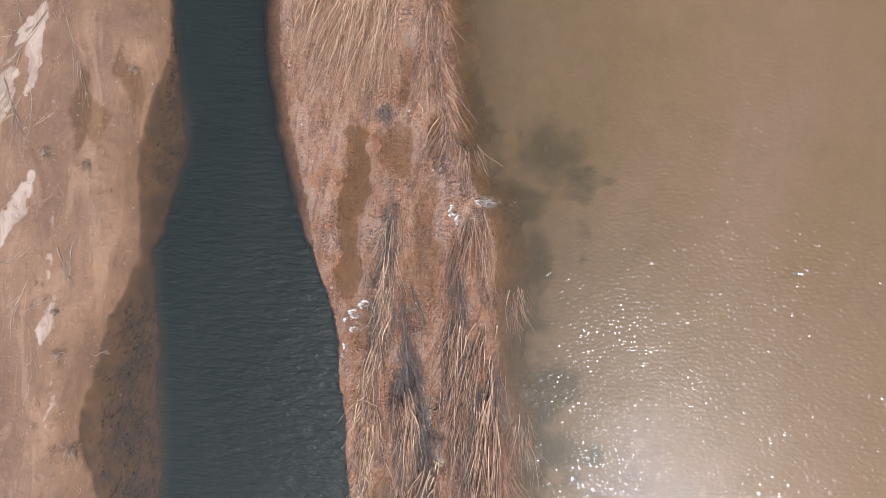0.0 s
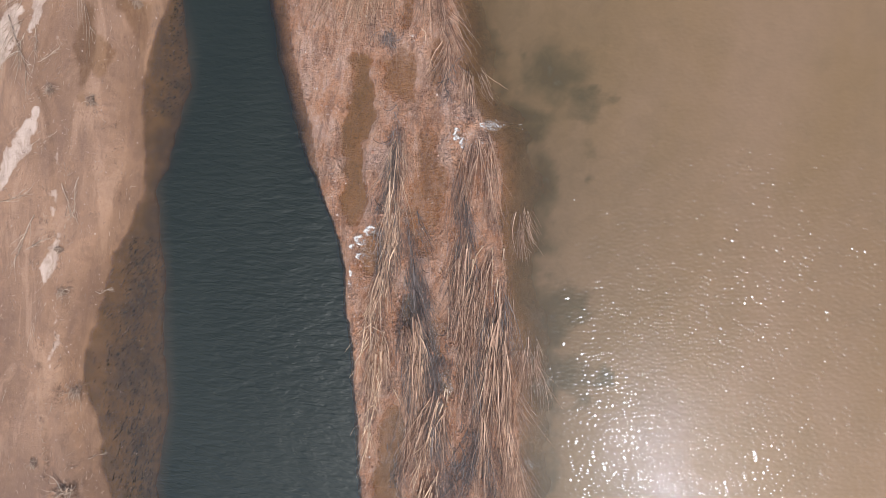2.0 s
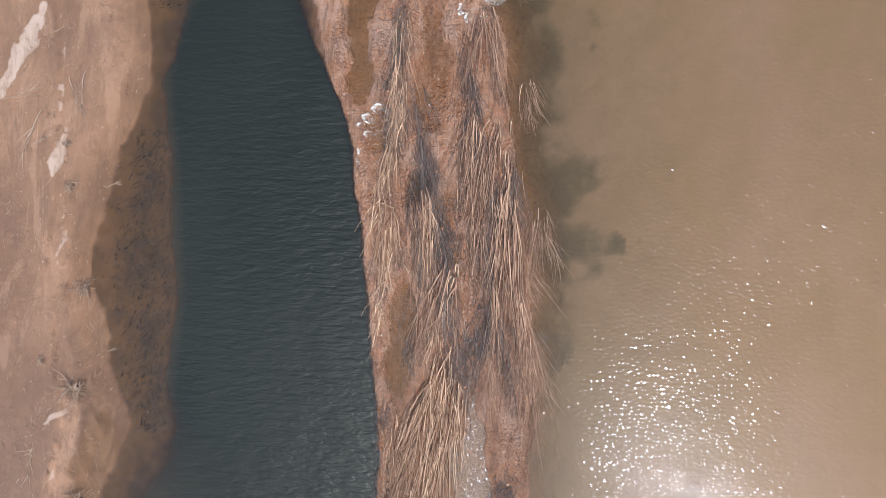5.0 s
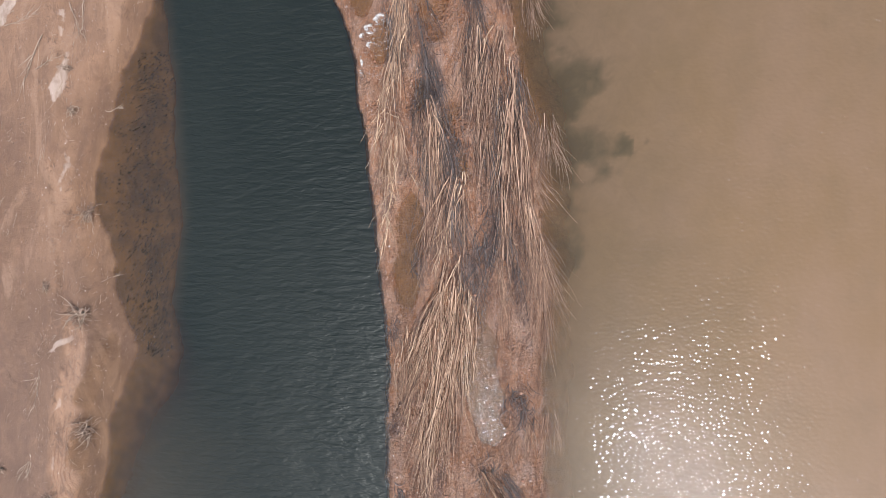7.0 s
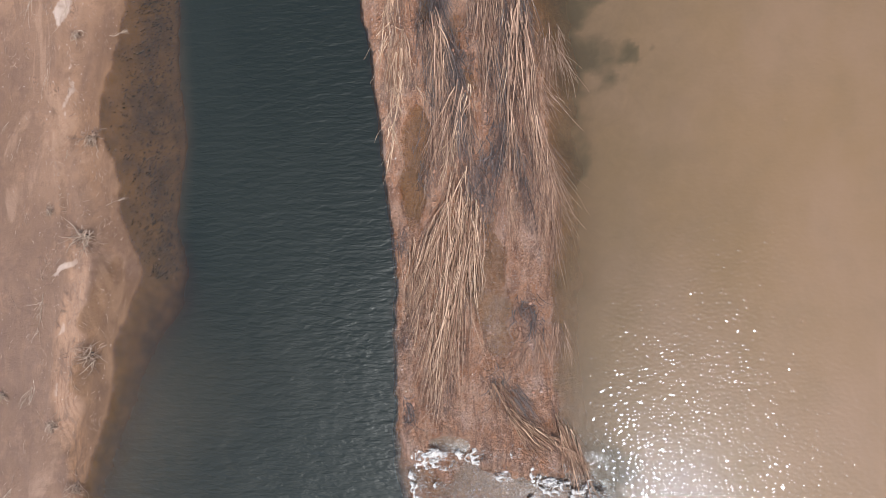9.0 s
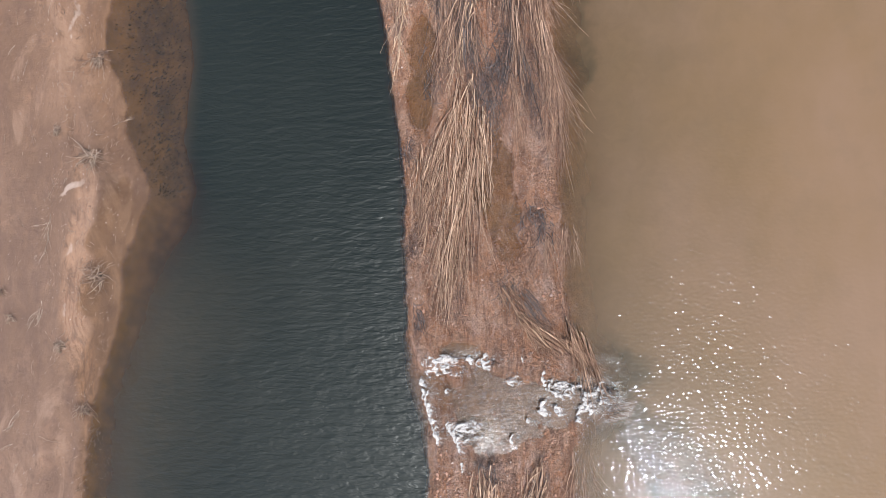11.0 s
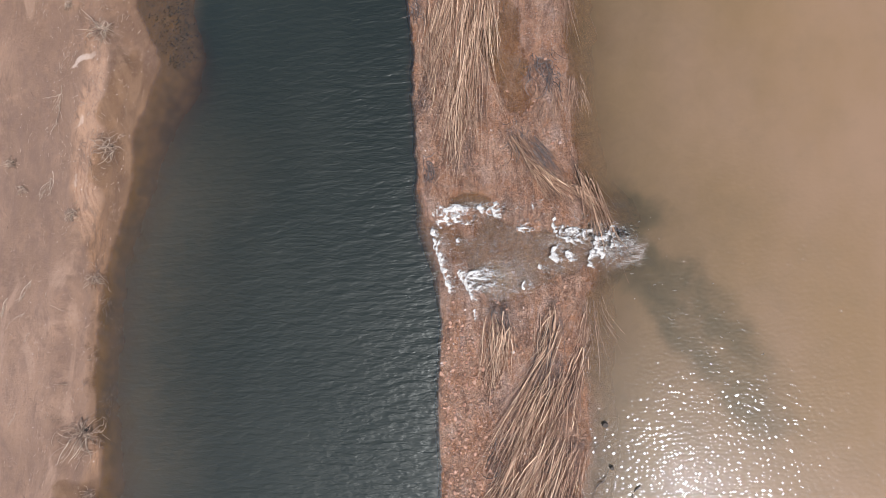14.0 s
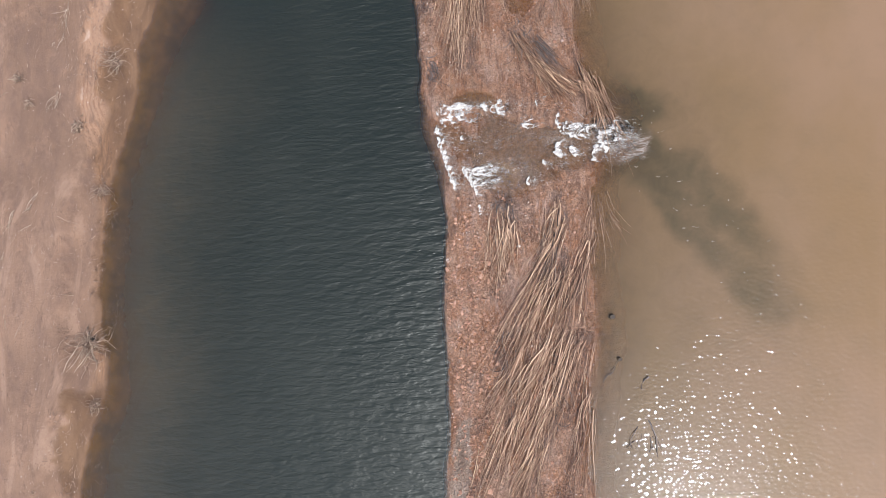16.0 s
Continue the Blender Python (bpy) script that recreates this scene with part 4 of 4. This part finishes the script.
for row in SOUTH:
    bundle(row, "cane" if row[0] < 0.3 else "stem", 17, 26, 0.085, 0.08, 0.0118, "flattened brown and straw-coloured reeds on the spit", pile=0.10)


def branch(row, name, label, category, kind="cane", radius=0.016, twigs=9, group="fallen branches"):
    """A lying branch with side twigs."""
    x0, y0, x1, y1 = row
    heading, length = math.atan2(y1 - y0, x1 - x0), math.hypot(x1 - x0, y1 - y0)
    thing = new(name)
    thing.location = (x0, y0, float(surface(x0, y0)[0]))
    z0, z1 = surface([x0, x1], [y0, y1])
    limb = lay(thing, "limb", kind, (x0, y0, z0 + radius), (x1, y1, z1 + radius + 0.02), radius)
    for n in range(twigs):
        s = RNG.uniform(0.15, 0.95)
        h = heading + RNG.choice([-1, 1]) * RNG.uniform(0.12, 0.5)
        l = length * RNG.uniform(0.15, 0.5)
        px, py = x0 + s * (x1 - x0), y0 + s * (y1 - y0)
        qx, qy = px + l * math.cos(h), py + l * math.sin(h)
        zq = float(surface(qx, qy)[0])
        lay(thing, "twig", kind, (px, py, z0 + s * (z1 - z0) + radius), (qx, qy, zq + RNG.uniform(0.01, 0.06)), radius * RNG.uniform(0.3, 0.6), limb)
    return tagged(thing, label, category, group)


branch((-2.47, -2.67, -2.60, -4.07), "fallen_branch", "long pale bare branch with forked twigs", "branch", "pole", 0.022, 9)
branch((-2.57, -3.53, -2.80, -4.40), "fallen_branch", "short pale forked branch over wet mud", "branch", "pole", 0.018, 8)
branch((-2.32, -4.06, -2.47, -5.99), "fallen_branch", "long pale bare branch with forked twigs", "branch", "pole", 0.023, 14)
branch((-2.25, 0.09, -2.31, -2.18), "fallen_branch", "grey branch with dark roots at its end", "branch", "twig", 0.015, 10)
branch((-1.09, -4.96, -1.59, -6.58), "fallen_branch", "straight pale branch over dark mud", "branch", "pole", 0.018, 5)
branch((-1.62, -3.55, -1.53, -4.93), "fallen_branch", "straight pale branch over dark mud", "branch", "pole", 0.014, 6)
branch((-0.34, -3.60, -0.46, -5.29), "fallen_branch", "straight pale branch over dark mud", "branch", "pole", 0.014, 6)
branch((-1.03, -4.81, -1.11, -6.45), "fallen_branch", "straight pale branch over dark mud", "branch", "pole", 0.018, 6)
branch((-0.61, -10.25, 0.24, -11.62), "fallen_branch", "brown branch leaning towards the falls", "branch", "brown", 0.016, 6)
branch((-0.24, -10.90, 0.98, -11.64), "fallen_branch", "brown branch leaning towards the falls", "branch", "brown", 0.014, 6)
branch((-2.70, 3.97, -2.75, 2.54), "fallen_branch", "dark bent branch beside dry reeds", "branch", "twig", 0.014, 8)
branch((-2.04, 2.10, -1.87, 1.80), "fallen_branch", "short bleached branch on red mud", "branch", "cane", 0.016, 3)
for *row, thick in SINGLE:
    branch(row, "dry_cane", "single pale dry cane lying across flattened reeds", "cane", "pole", thick, 2, "single canes")
TWIGS = [
    (-8.45, -3.43, -8.06, -3.35), (-8.42, -6.93, -8.05, -6.76), (-9.55, -8.71, -9.70, -9.55), (-9.76, -10.45, -9.83, -10.94), (-9.64, -1.94, -10.14, -3.06),
    (-9.25, -2.90, -9.66, -4.33), (-9.86, 2.77, -9.49, 3.55), (-10.00, 2.54, -10.51, 1.57), (-9.81, -10.64, -10.03, -10.99), (-9.12, 3.29, -8.54, 1.56),
    (-8.77, -1.12, -8.85, -1.83), (-10.15, -12.55, -10.44, -13.03), (-10.69, -12.96, -10.83, -13.35), (-9.12, -1.27, -8.86, -1.93), (-9.78, -2.65, -9.32, -2.37),
    (-9.80, 3.09, -9.89, 2.96), (-9.91, 1.06, -9.28, 1.44), (-10.48, -1.75, -9.82, -1.50), (-10.34, 2.03, -9.83, 0.68), (-9.46, 3.42, -10.25, 2.30),
]
for row in TWIGS:
    branch(row, "dry_branch", "thin bleached branch lying on the sandy bank", "branch", "bleached", 0.01, 14, "branches on the bank")

for n in range(34):
    x, y, h, l = RNG.uniform(-10.9, -9.75), RNG.uniform(1.0, 5.2), RNG.normal(-2.05, 0.35), RNG.uniform(0.4, 1.1)
    branch((x, y, x + l * math.cos(h), y + l * math.sin(h)), "dry_branch", "thin bleached branch lying on the sandy bank", "branch", "bleached", 0.008, 12, "branches on the bank")


def shrub(x, y, size, label):
    """A low dead shrub: woody base, stems spread over the ground."""
    thing = new("dead_shrub")
    z = float(surface(x, y)[0])
    thing.location = (x, y, z)
    bm = bmesh.new()
    bmesh.ops.create_icosphere(bm, subdivisions=2, radius=0.11 * size)
    for v in bm.verts:
        v.co *= 1 + 0.5 * noise.noise(v.co * 9 + Vector((x, y, 0)))
        v.co.z = max(v.co.z * 0.45, -0.03)
    me = bpy.data.meshes.new("root_crown")
    bm.to_mesh(me)
    bm.free()
    me.materials.append(WEED)
    crown = new("root_crown", me)
    crown.parent = thing
    lean = RNG.normal(-1.75, 0.4)
    for n in range(int(8 + 22 * size)):
        h = lean + RNG.normal(0, 0.7)
        l = size * RNG.uniform(0.35, 1.15)
        p = Vector((x + 0.2 * size * RNG.normal(), y + 0.2 * size * RNG.normal(), z + 0.03))
        q = p + Vector((l * math.cos(h), l * math.sin(h), size * RNG.uniform(0.02, 0.45)))
        lay(thing, "stem", "twig" if n % 3 == 0 else "bleached", p, q, 0.008 + 0.022 * size * RNG.random())
    fine = int(30 + 90 * size)
    h = RNG.normal(lean, 1.5, fine)
    d = size * np.abs(RNG.normal(0, 0.3, fine))
    paths = drape(x + d * np.cos(h), y + d * np.sin(h), h + RNG.normal(0, 0.6, fine), size * RNG.uniform(0.15, 0.5, fine), size * RNG.uniform(0.02, 0.4, fine), RNG.normal(0, 1.6, fine))
    co, faces = tubes(paths - np.array(thing.location), 0.0055 * np.ones((fine, 7)))
    ob = new("side_growth", mesh_from("side_growth", co, faces, TWIG))
    ob.parent = thing
    tagged(ob, "thin dry side stems", kind="stuff")
    return tagged(thing, label, "shrub", "dead shrubs on the bank")


SHRUBS = [
    (-9.42, 0.65, 0.22), (-8.53, 0.45, 0.20), (-9.05, -3.44, 0.18), (-8.78, -5.48, 0.34), (-8.72, -7.56, 0.44), (-8.68, -9.94, 0.42),
    (-8.32, -12.60, 0.30), (-8.95, -15.59, 0.62), (-8.84, -16.83, 0.24), (-10.63, -10.22, 0.20), (-10.40, -10.77, 0.16), (-9.34, -11.31, 0.20),
    (-7.74, 2.42, 0.16), (-9.44, -7.02, 0.16), (-9.13, -2.60, 0.14),
]
for x, y, size in SHRUBS:
    x = min(x, float(line(BANK, y)) - 0.12)
    shrub(x, y, size, "dead grey-brown shrub with spread bare stems" if size > 0.25 else "small dry tuft of bare stems on sand")

for n in range(40):
    x, y = RNG.uniform(-10.9, -8.9), RNG.uniform(-17.5, 5.0)
    x = min(x, float(line(BANK, y)) - 0.4)
    h, l = RNG.normal(-1.7, 0.6), RNG.uniform(0.12, 0.4)
    branch((x, y, x + l * math.cos(h), y + l * math.sin(h)), "dry_twig", "small bleached twig lying on the sandy bank", "twig", "bleached" if n % 3 else "twig", 0.006, 5, "twigs on the bank")

# ---------------------------------------------------------------- foam at the little falls
FOAM_SPOTS = [
    (-1.99, -11.64, 0.15, 0.17), (-1.67, -11.60, 0.24, 0.0972), (-1.19, -11.55, 0.13, 0.0864), (-0.91, -11.62, 0.13, 0.12), (-2.10, -12.02, 0.0972, 0.11), (-2.01, -12.29, 0.054, 0.17),
    (-1.94, -12.61, 0.054, 0.15), (-1.85, -12.87, 0.0648, 0.13), (-1.53, -12.81, 0.13, 0.11), (-1.41, -13.07, 0.0864, 0.15), (-1.39, -13.50, 0.0432, 0.0972), (0.15, -11.90, 0.11, 0.19),
    (0.39, -12.06, 0.17, 0.0864), (0.69, -12.10, 0.13, 0.0864), (0.11, -12.45, 0.12, 0.13), (0.76, -12.54, 0.13, 0.13), (-0.27, -11.49, 0.054, 0.0972), (-0.48, -13.00, 0.054, 0.0756),
    (-0.21, -12.67, 0.0756, 0.0432), (1.12, -12.24, 0.0972, 0.11), (-1.66, -12.12, 0.0432, 0.0432), (-1.23, 0.11, 0.0864, 0.13), (-1.08, -0.0429, 0.0648, 0.0864), (-0.73, 0.33, 0.13, 0.0432),
    (-2.68, -1.79, 0.15, 0.0864), (-2.88, -1.97, 0.13, 0.0864), (-2.98, -2.14, 0.0972, 0.0648), (-2.86, -2.31, 0.11, 0.0648), (-3.03, -2.60, 0.054, 0.0972), (-3.05, -2.84, 0.0324, 0.0756),
    (-2.06, -12.16, 0.054, 0.13), (-1.97, -12.45, 0.054, 0.13), (-1.90, -12.75, 0.054, 0.11), (-1.81, -13.02, 0.054, 0.0864), (-1.63, -12.75, 0.0648, 0.0756), (-1.47, -12.95, 0.0864, 0.11),
    (0.26, -12.03, 0.0972, 0.11), (0.53, -12.16, 0.13, 0.0648), (0.33, -12.49, 0.13, 0.0864), (0.93, -12.43, 0.11, 0.11), (1.09, -12.06, 0.0972, 0.0864), (-1.06, -11.62, 0.0756, 0.0648),
    (-1.84, -11.76, 0.11, 0.0864),
]


def foam(cx, cy, rx, ry, rim_share, lift):
    """Froth: a lumpy bowed crest upstream, drawn out into lace downstream (to the east)."""
    step = 0.012
    ax, ay = np.arange(-1.6 * rx - 0.08, 3.4 * rx + 0.3, step), np.arange(-1.7 * ry - 0.05, 1.7 * ry + 0.05, step)
    x, y = np.meshgrid(ax, ay)
    wx_, wy_ = x + cx, y + cy
    lump = rough(wx_, wy_, 0.11, 4, 63)
    u = x / rx + 0.5 * rough(wx_ * 0.3, wy_, 0.13, 4, 62) + 0.3 * lump + 0.22 * rough(wx_, wy_, 0.045, 2, 65)
    v = np.abs(y / ry + 0.4 * rough(wx_, wy_, 0.2, 3, 64)) + 0.25 * lump
    behind = u + 0.75 - 0.55 * v**2
    edge = smooth(behind / 0.3) * smooth((1.4 - v) / 0.8)
    rim = edge * np.exp(-2.2 * np.clip(behind - 0.35, 0, 9))
    tail = edge * np.exp(-0.33 * np.clip(behind - 0.3, 0, 9))
    lace = 1 - 2.6 * np.abs(rough(wx_ * 0.4 + 0.1 * wy_, wy_, 0.085, 4, 60))
    body = np.clip(rim_share * rim + tail * (0.54 - 0.3 * rim_share + 0.4 * lace + 0.3 * lump), 0, 1)
    z = level(wx_, wy_) + 0.006 + 0.06 * body + 0.012 * rough(wx_, wy_, 0.05, 2, 61)
    z = np.maximum(z, surface(wx_.ravel(), wy_.ravel()).reshape(x.shape) + 0.004) + lift
    keep = body > 0.14
    ids = np.arange(x.size).reshape(x.shape)
    ok = keep[:-1, :-1] & keep[:-1, 1:] & keep[1:, 1:] & keep[1:, :-1]
    quads = np.stack([ids[:-1, :-1], ids[:-1, 1:], ids[1:, 1:], ids[1:, :-1]], -1)[ok]
    used, inverse = np.unique(quads, return_inverse=True)
    co = np.stack([x, y, z], -1).reshape(-1, 3)[used]
    me = mesh_from("foam_patch", co, inverse.reshape(-1, 4).tolist(), FOAM)
    froth = np.repeat(body.ravel()[used][:, None], 4, 1).astype(np.float32)
    me.attributes.new("froth", "FLOAT_COLOR", "POINT").data.foreach_set("color", froth.ravel())
    ob = new("foam_patch", me)
    ob.location = (cx, cy, 0)
    return tagged(ob, "white froth where the water breaks over mud", "foam", "foam at the falls", "stuff")


for n, (cx, cy, rx, ry) in enumerate(FOAM_SPOTS):
    foam(cx, cy, 1.3 * rx, 1.3 * ry, 0.22 if cy > -5 else 0.6, 0.005 * (n % 5))

for n, (cx, cy, rx, ry) in enumerate([(-1.62, -11.67, 0.32, 0.16), (-1.27, -12.85, 0.28, 0.19), (0.43, -12.14, 0.32, 0.15), (0.92, -12.29, 0.24, 0.19), (-0.47, -11.91, 0.32, 0.11)]):
    foam(cx, cy, 1.15 * rx, 1.15 * ry, 0.24, 0.028 + 0.005 * n)

# flecks and streaks of froth, drawn out along the current
n = 1500
pick = RNG.integers(0, len(FOAM_SPOTS), n)
spots = np.array(FOAM_SPOTS)[pick]
x = spots[:, 0] + np.abs(RNG.normal(0.0, 1.3, n)) * (spots[:, 2] + 0.1)
y = spots[:, 1] + RNG.normal(0.0, 0.7, n) * (spots[:, 3] + 0.03)
far = RNG.random(n) < 0.02
step = RNG.integers(0, len(PLUME) - 1, n)
t = RNG.random(n)
mid = np.array(PLUME)
x = np.where(far, mid[step, 0] + t * (mid[step + 1, 0] - mid[step, 0]) + RNG.normal(0, 0.35, n), x)
y = np.where(far, mid[step, 1] + t * (mid[step + 1, 1] - mid[step, 1]) + RNG.normal(0, 0.35, n), y)
s = np.linspace(0, 1, 5)
h, l = RNG.normal(-0.1, 0.3, n), RNG.gamma(2.0, 0.02, n) + 0.008
px = x[:, None] + l[:, None] * s * np.cos(h)[:, None]
py = y[:, None] + l[:, None] * s * np.sin(h)[:, None] + 0.01 * np.sin(9 * s + h[:, None])
pz = np.maximum(level(px, py), bed(px.ravel(), py.ravel()).reshape(px.shape)) + 0.004
co, faces = tubes(np.stack([px, py, pz], -1), RNG.uniform(0.001, 0.0035, n)[:, None] * np.sin(np.pi * (0.1 + 0.8 * s))[None])
tagged(new("foam_flecks", mesh_from("foam_flecks", co, faces, FLECK)), "white flecks of froth on the current", "foam", kind="stuff")

# ---------------------------------------------------------------- stones, clods and drowned weed
bm = bmesh.new()
bmesh.ops.create_icosphere(bm, subdivisions=1, radius=1)
ICO = np.array([v.co for v in bm.verts])
ICO_F = np.array([[v.index for v in f.verts] for f in bm.faces])
bm.free()


def scatter(name, x, y, size, material, label, category, flat=0.6, sink=0.3):
    dry = bed(x, y) > surface(x, y) - 0.004
    dry &= np.abs(y + 11.9) > 0.95
    x, y, size = x[dry], y[dry], size[dry]
    n = len(x)
    z = bed(x, y)
    shape = ICO[None] * size[:, None, None] * RNG.uniform(0.6, 1.3, (n, 1, 3)) * (1, 1, flat)
    shape = shape * RNG.uniform(0.5, 1.35, (n, len(ICO), 1))
    co = shape + np.stack([x, y, z + size * flat * (1 - 2 * sink)], -1)[:, None]
    faces = ICO_F[None] + (np.arange(n) * len(ICO))[:, None, None]
    me = bpy.data.meshes.new(name)
    me.from_pydata(co.reshape(-1, 3), [], faces.reshape(-1, 3).tolist())
    me.materials.append(material)
    return tagged(new(name, me), label, category, kind="stuff")


# pale stones; the many bright specks also stand in for sun glints on mud
n = 2600
y = RNG.uniform(-20, 6, n)
x = line(ISLE_W, y) + np.where(RNG.random(n) < 0.45, np.abs(RNG.normal(0.1, 0.28, n)), RNG.uniform(0.03, 0.97, n) * (line(ISLE_E, y) - line(ISLE_W, y)))
scatter("pebbles", x, y, 0.003 + RNG.gamma(1.5, 0.0036, n), STONE, "small pale stones along the spit, many standing in for wet glints", "pebbles")
n = 1500
y = RNG.uniform(-20, 6, n)
x = line(ISLE_W, y) + RNG.uniform(0.08, 0.95, n) * (line(ISLE_E, y) - line(ISLE_W, y))
scatter("mud_clods", x, y, np.minimum(RNG.gamma(2.0, 0.007, n) + 0.004, 0.03), CLOD, "lumps of red-brown mud", "clods")
n = 1000
y = RNG.uniform(-18.6, -13.6, n)
x = line(ISLE_W, y) + RNG.uniform(0.05, 0.95, n)
scatter("cracked_mud", x, y, np.minimum(RNG.gamma(1.3, 0.009, n) + 0.005, 0.04), CLOD, "crumbling cracked red mud", "clods", 0.55)
n = 1000
y = RNG.uniform(-20, 6, n)
x = line(BANK, y) - np.abs(RNG.normal(0.2, 1.6, n)) - 0.05
scatter("bank_gravel", x, y, np.minimum(0.004 + RNG.gamma(1.5, 0.0035, n), 0.013), STONE, "scattered small stones on the sandy bank", "gravel")

n = 1500
y = np.r_[RNG.uniform(-8.4, -2.2, n - 250), RNG.uniform(0.2, 3.2, 250)]
x = line(BANK, y) + RNG.beta(2.6, 2.0, n) * (line(SHELF, y) - line(BANK, y))
s = np.linspace(0, 1, 5)
h = RNG.normal(-1.5, 0.22, n)
l = RNG.gamma(2.0, 0.014, n) + 0.02
paths = np.stack([x[:, None] + l[:, None] * s * np.cos(h)[:, None], y[:, None] + l[:, None] * s * np.sin(h)[:, None], bed(x, y)[:, None] + 0.02 + 0.06 * s[None]], -1)
co, faces = tubes(paths, RNG.uniform(0.004, 0.011, n)[:, None] * np.sin(np.pi * (0.15 + 0.7 * s))[None])
pale = RNG.random(n) < 0.25
co_b, faces_b = tubes(paths[pale][:, :3] + (0.02, 0.0, 0.04), np.full((pale.sum(), 3), 0.0055))
tagged(new("drowned_stubble", mesh_from("drowned_stubble", co_b, faces_b, TWIG)), "pale broken stubble under shallow water", "weed", kind="stuff")
tagged(new("drowned_weed", mesh_from("drowned_weed", co, faces, WEED)), "dark drowned stubble on the shallow shelf", "weed", kind="stuff")


def stump(x, y, size):
    bm = bmesh.new()
    bmesh.ops.create_cone(bm, cap_ends=True, segments=12, radius1=size * 1.3, radius2=size * 0.8, depth=0.5)
    for v in bm.verts:
        v.co.x *= 1 + 0.4 * noise.noise(v.co * 14)
        v.co.y *= 1 + 0.4 * noise.noise(v.co * 14 + Vector((5, 0, 0)))
    me = bpy.data.meshes.new("stump")
    bm.to_mesh(me)
    bm.free()
    me.materials.append(WEED)
    ob = new("stump", me)
    ob.location = (x, y, -0.18)
    return tagged(ob, "dark rotten stump just above muddy water", "stump", "stumps in the river")


stump(0.85, -15.50, 0.06)
stump(0.93, -16.24, 0.04)
branch((1.32, -17.19, 1.01, -17.77), "drowned_branch", "dark wet branch lying in the muddy river", "branch", "root", 0.016, 6, "branches in the river")
branch((1.30, -17.22, 1.43, -18.09), "drowned_branch", "dark wet branch lying in the muddy river", "branch", "root", 0.016, 5, "branches in the river")
branch((0.92, -16.26, 0.55, -16.72), "drowned_branch", "dark wet branch lying in the muddy river", "branch", "root", 0.016, 3, "branches in the river")
branch((1.40, -16.55, 1.17, -16.78), "drowned_branch", "dark wet branch lying in the muddy river", "branch", "root", 0.016, 3, "branches in the river")


# ---------------------------------------------------------------- roots and litter
def root_mat(cx, cy, rx, ry):
    """Tangled dark roots and stems on the mud."""
    n = int(26 + 90 * rx * ry)
    x, y = cx + rx * 0.75 * RNG.normal(0, 1, n), cy + ry * 0.75 * RNG.normal(0, 1, n) + 0.1
    paths = drape(x, y, RNG.normal(-1.5, 0.5, n), RNG.uniform(0.12, 0.45, n), RNG.uniform(0.002, 0.03, n), RNG.normal(0, 1.6, n))
    co, faces = tubes(paths - (cx, cy, 0), RNG.uniform(0.004, 0.011, n)[:, None] * np.linspace(1, 0.5, 7)[None])
    ob = new("root_mat", mesh_from("root_mat", co, faces, ROOT))
    ob.location = (cx, cy, 0)
    return tagged(ob, "tangle of dark wet roots on mud", "roots", "root mats", "stuff")


for spot in MATS:
    root_mat(*spot)

n = 2600
y = RNG.uniform(-20, 6, n)
x = line(BANK, y) - 0.1 - np.abs(RNG.normal(0.6, 1.5, n))
drifts = np.stack([RNG.uniform(-20, 6, 90), RNG.normal(0, 0.5, 90)], -1)[RNG.integers(0, 90, n)]
drifted = RNG.random(n) < 0.55
y = np.where(drifted, drifts[:, 0] + RNG.normal(0, 0.14, n), y)
x = np.where(drifted, np.interp(-y, [-p[0] for p in SCARP], [p[1] for p in SCARP]) + drifts[:, 1] + RNG.normal(0, 0.07, n), x)
h = RNG.normal(-1.7, 0.7, n)
paths = drape(x, y, h, RNG.uniform(0.02, 0.10, n), RNG.uniform(0.001, 0.008, n), RNG.normal(0, 0.5, n), 7)
co, faces = tubes(paths, RNG.uniform(0.0025, 0.007, n)[:, None] * np.ones((1, 7)))
tagged(new("bank_litter", mesh_from("bank_litter", co, faces, TWIG)), "bits of dry stem strewn over the sandy bank", "litter", kind="stuff")
n = 1300
y = RNG.uniform(-20, 6, n)
x = line(ISLE_W, y) + RNG.uniform(0.05, 1, n) * (line(ISLE_E, y) - line(ISLE_W, y))
paths = drape(x, y, RNG.normal(-1.6, 0.35, n), RNG.uniform(0.05, 0.5, n), RNG.uniform(0.002, 0.03, n), RNG.normal(0, 0.4, n), 7)
co, faces = tubes(paths, RNG.uniform(0.0015, 0.004, n)[:, None] * np.ones((1, 7)))
tagged(new("spit_litter", mesh_from("spit_litter", co, faces, BROWN)), "loose dry stems strewn over the red mud", "litter", kind="stuff")
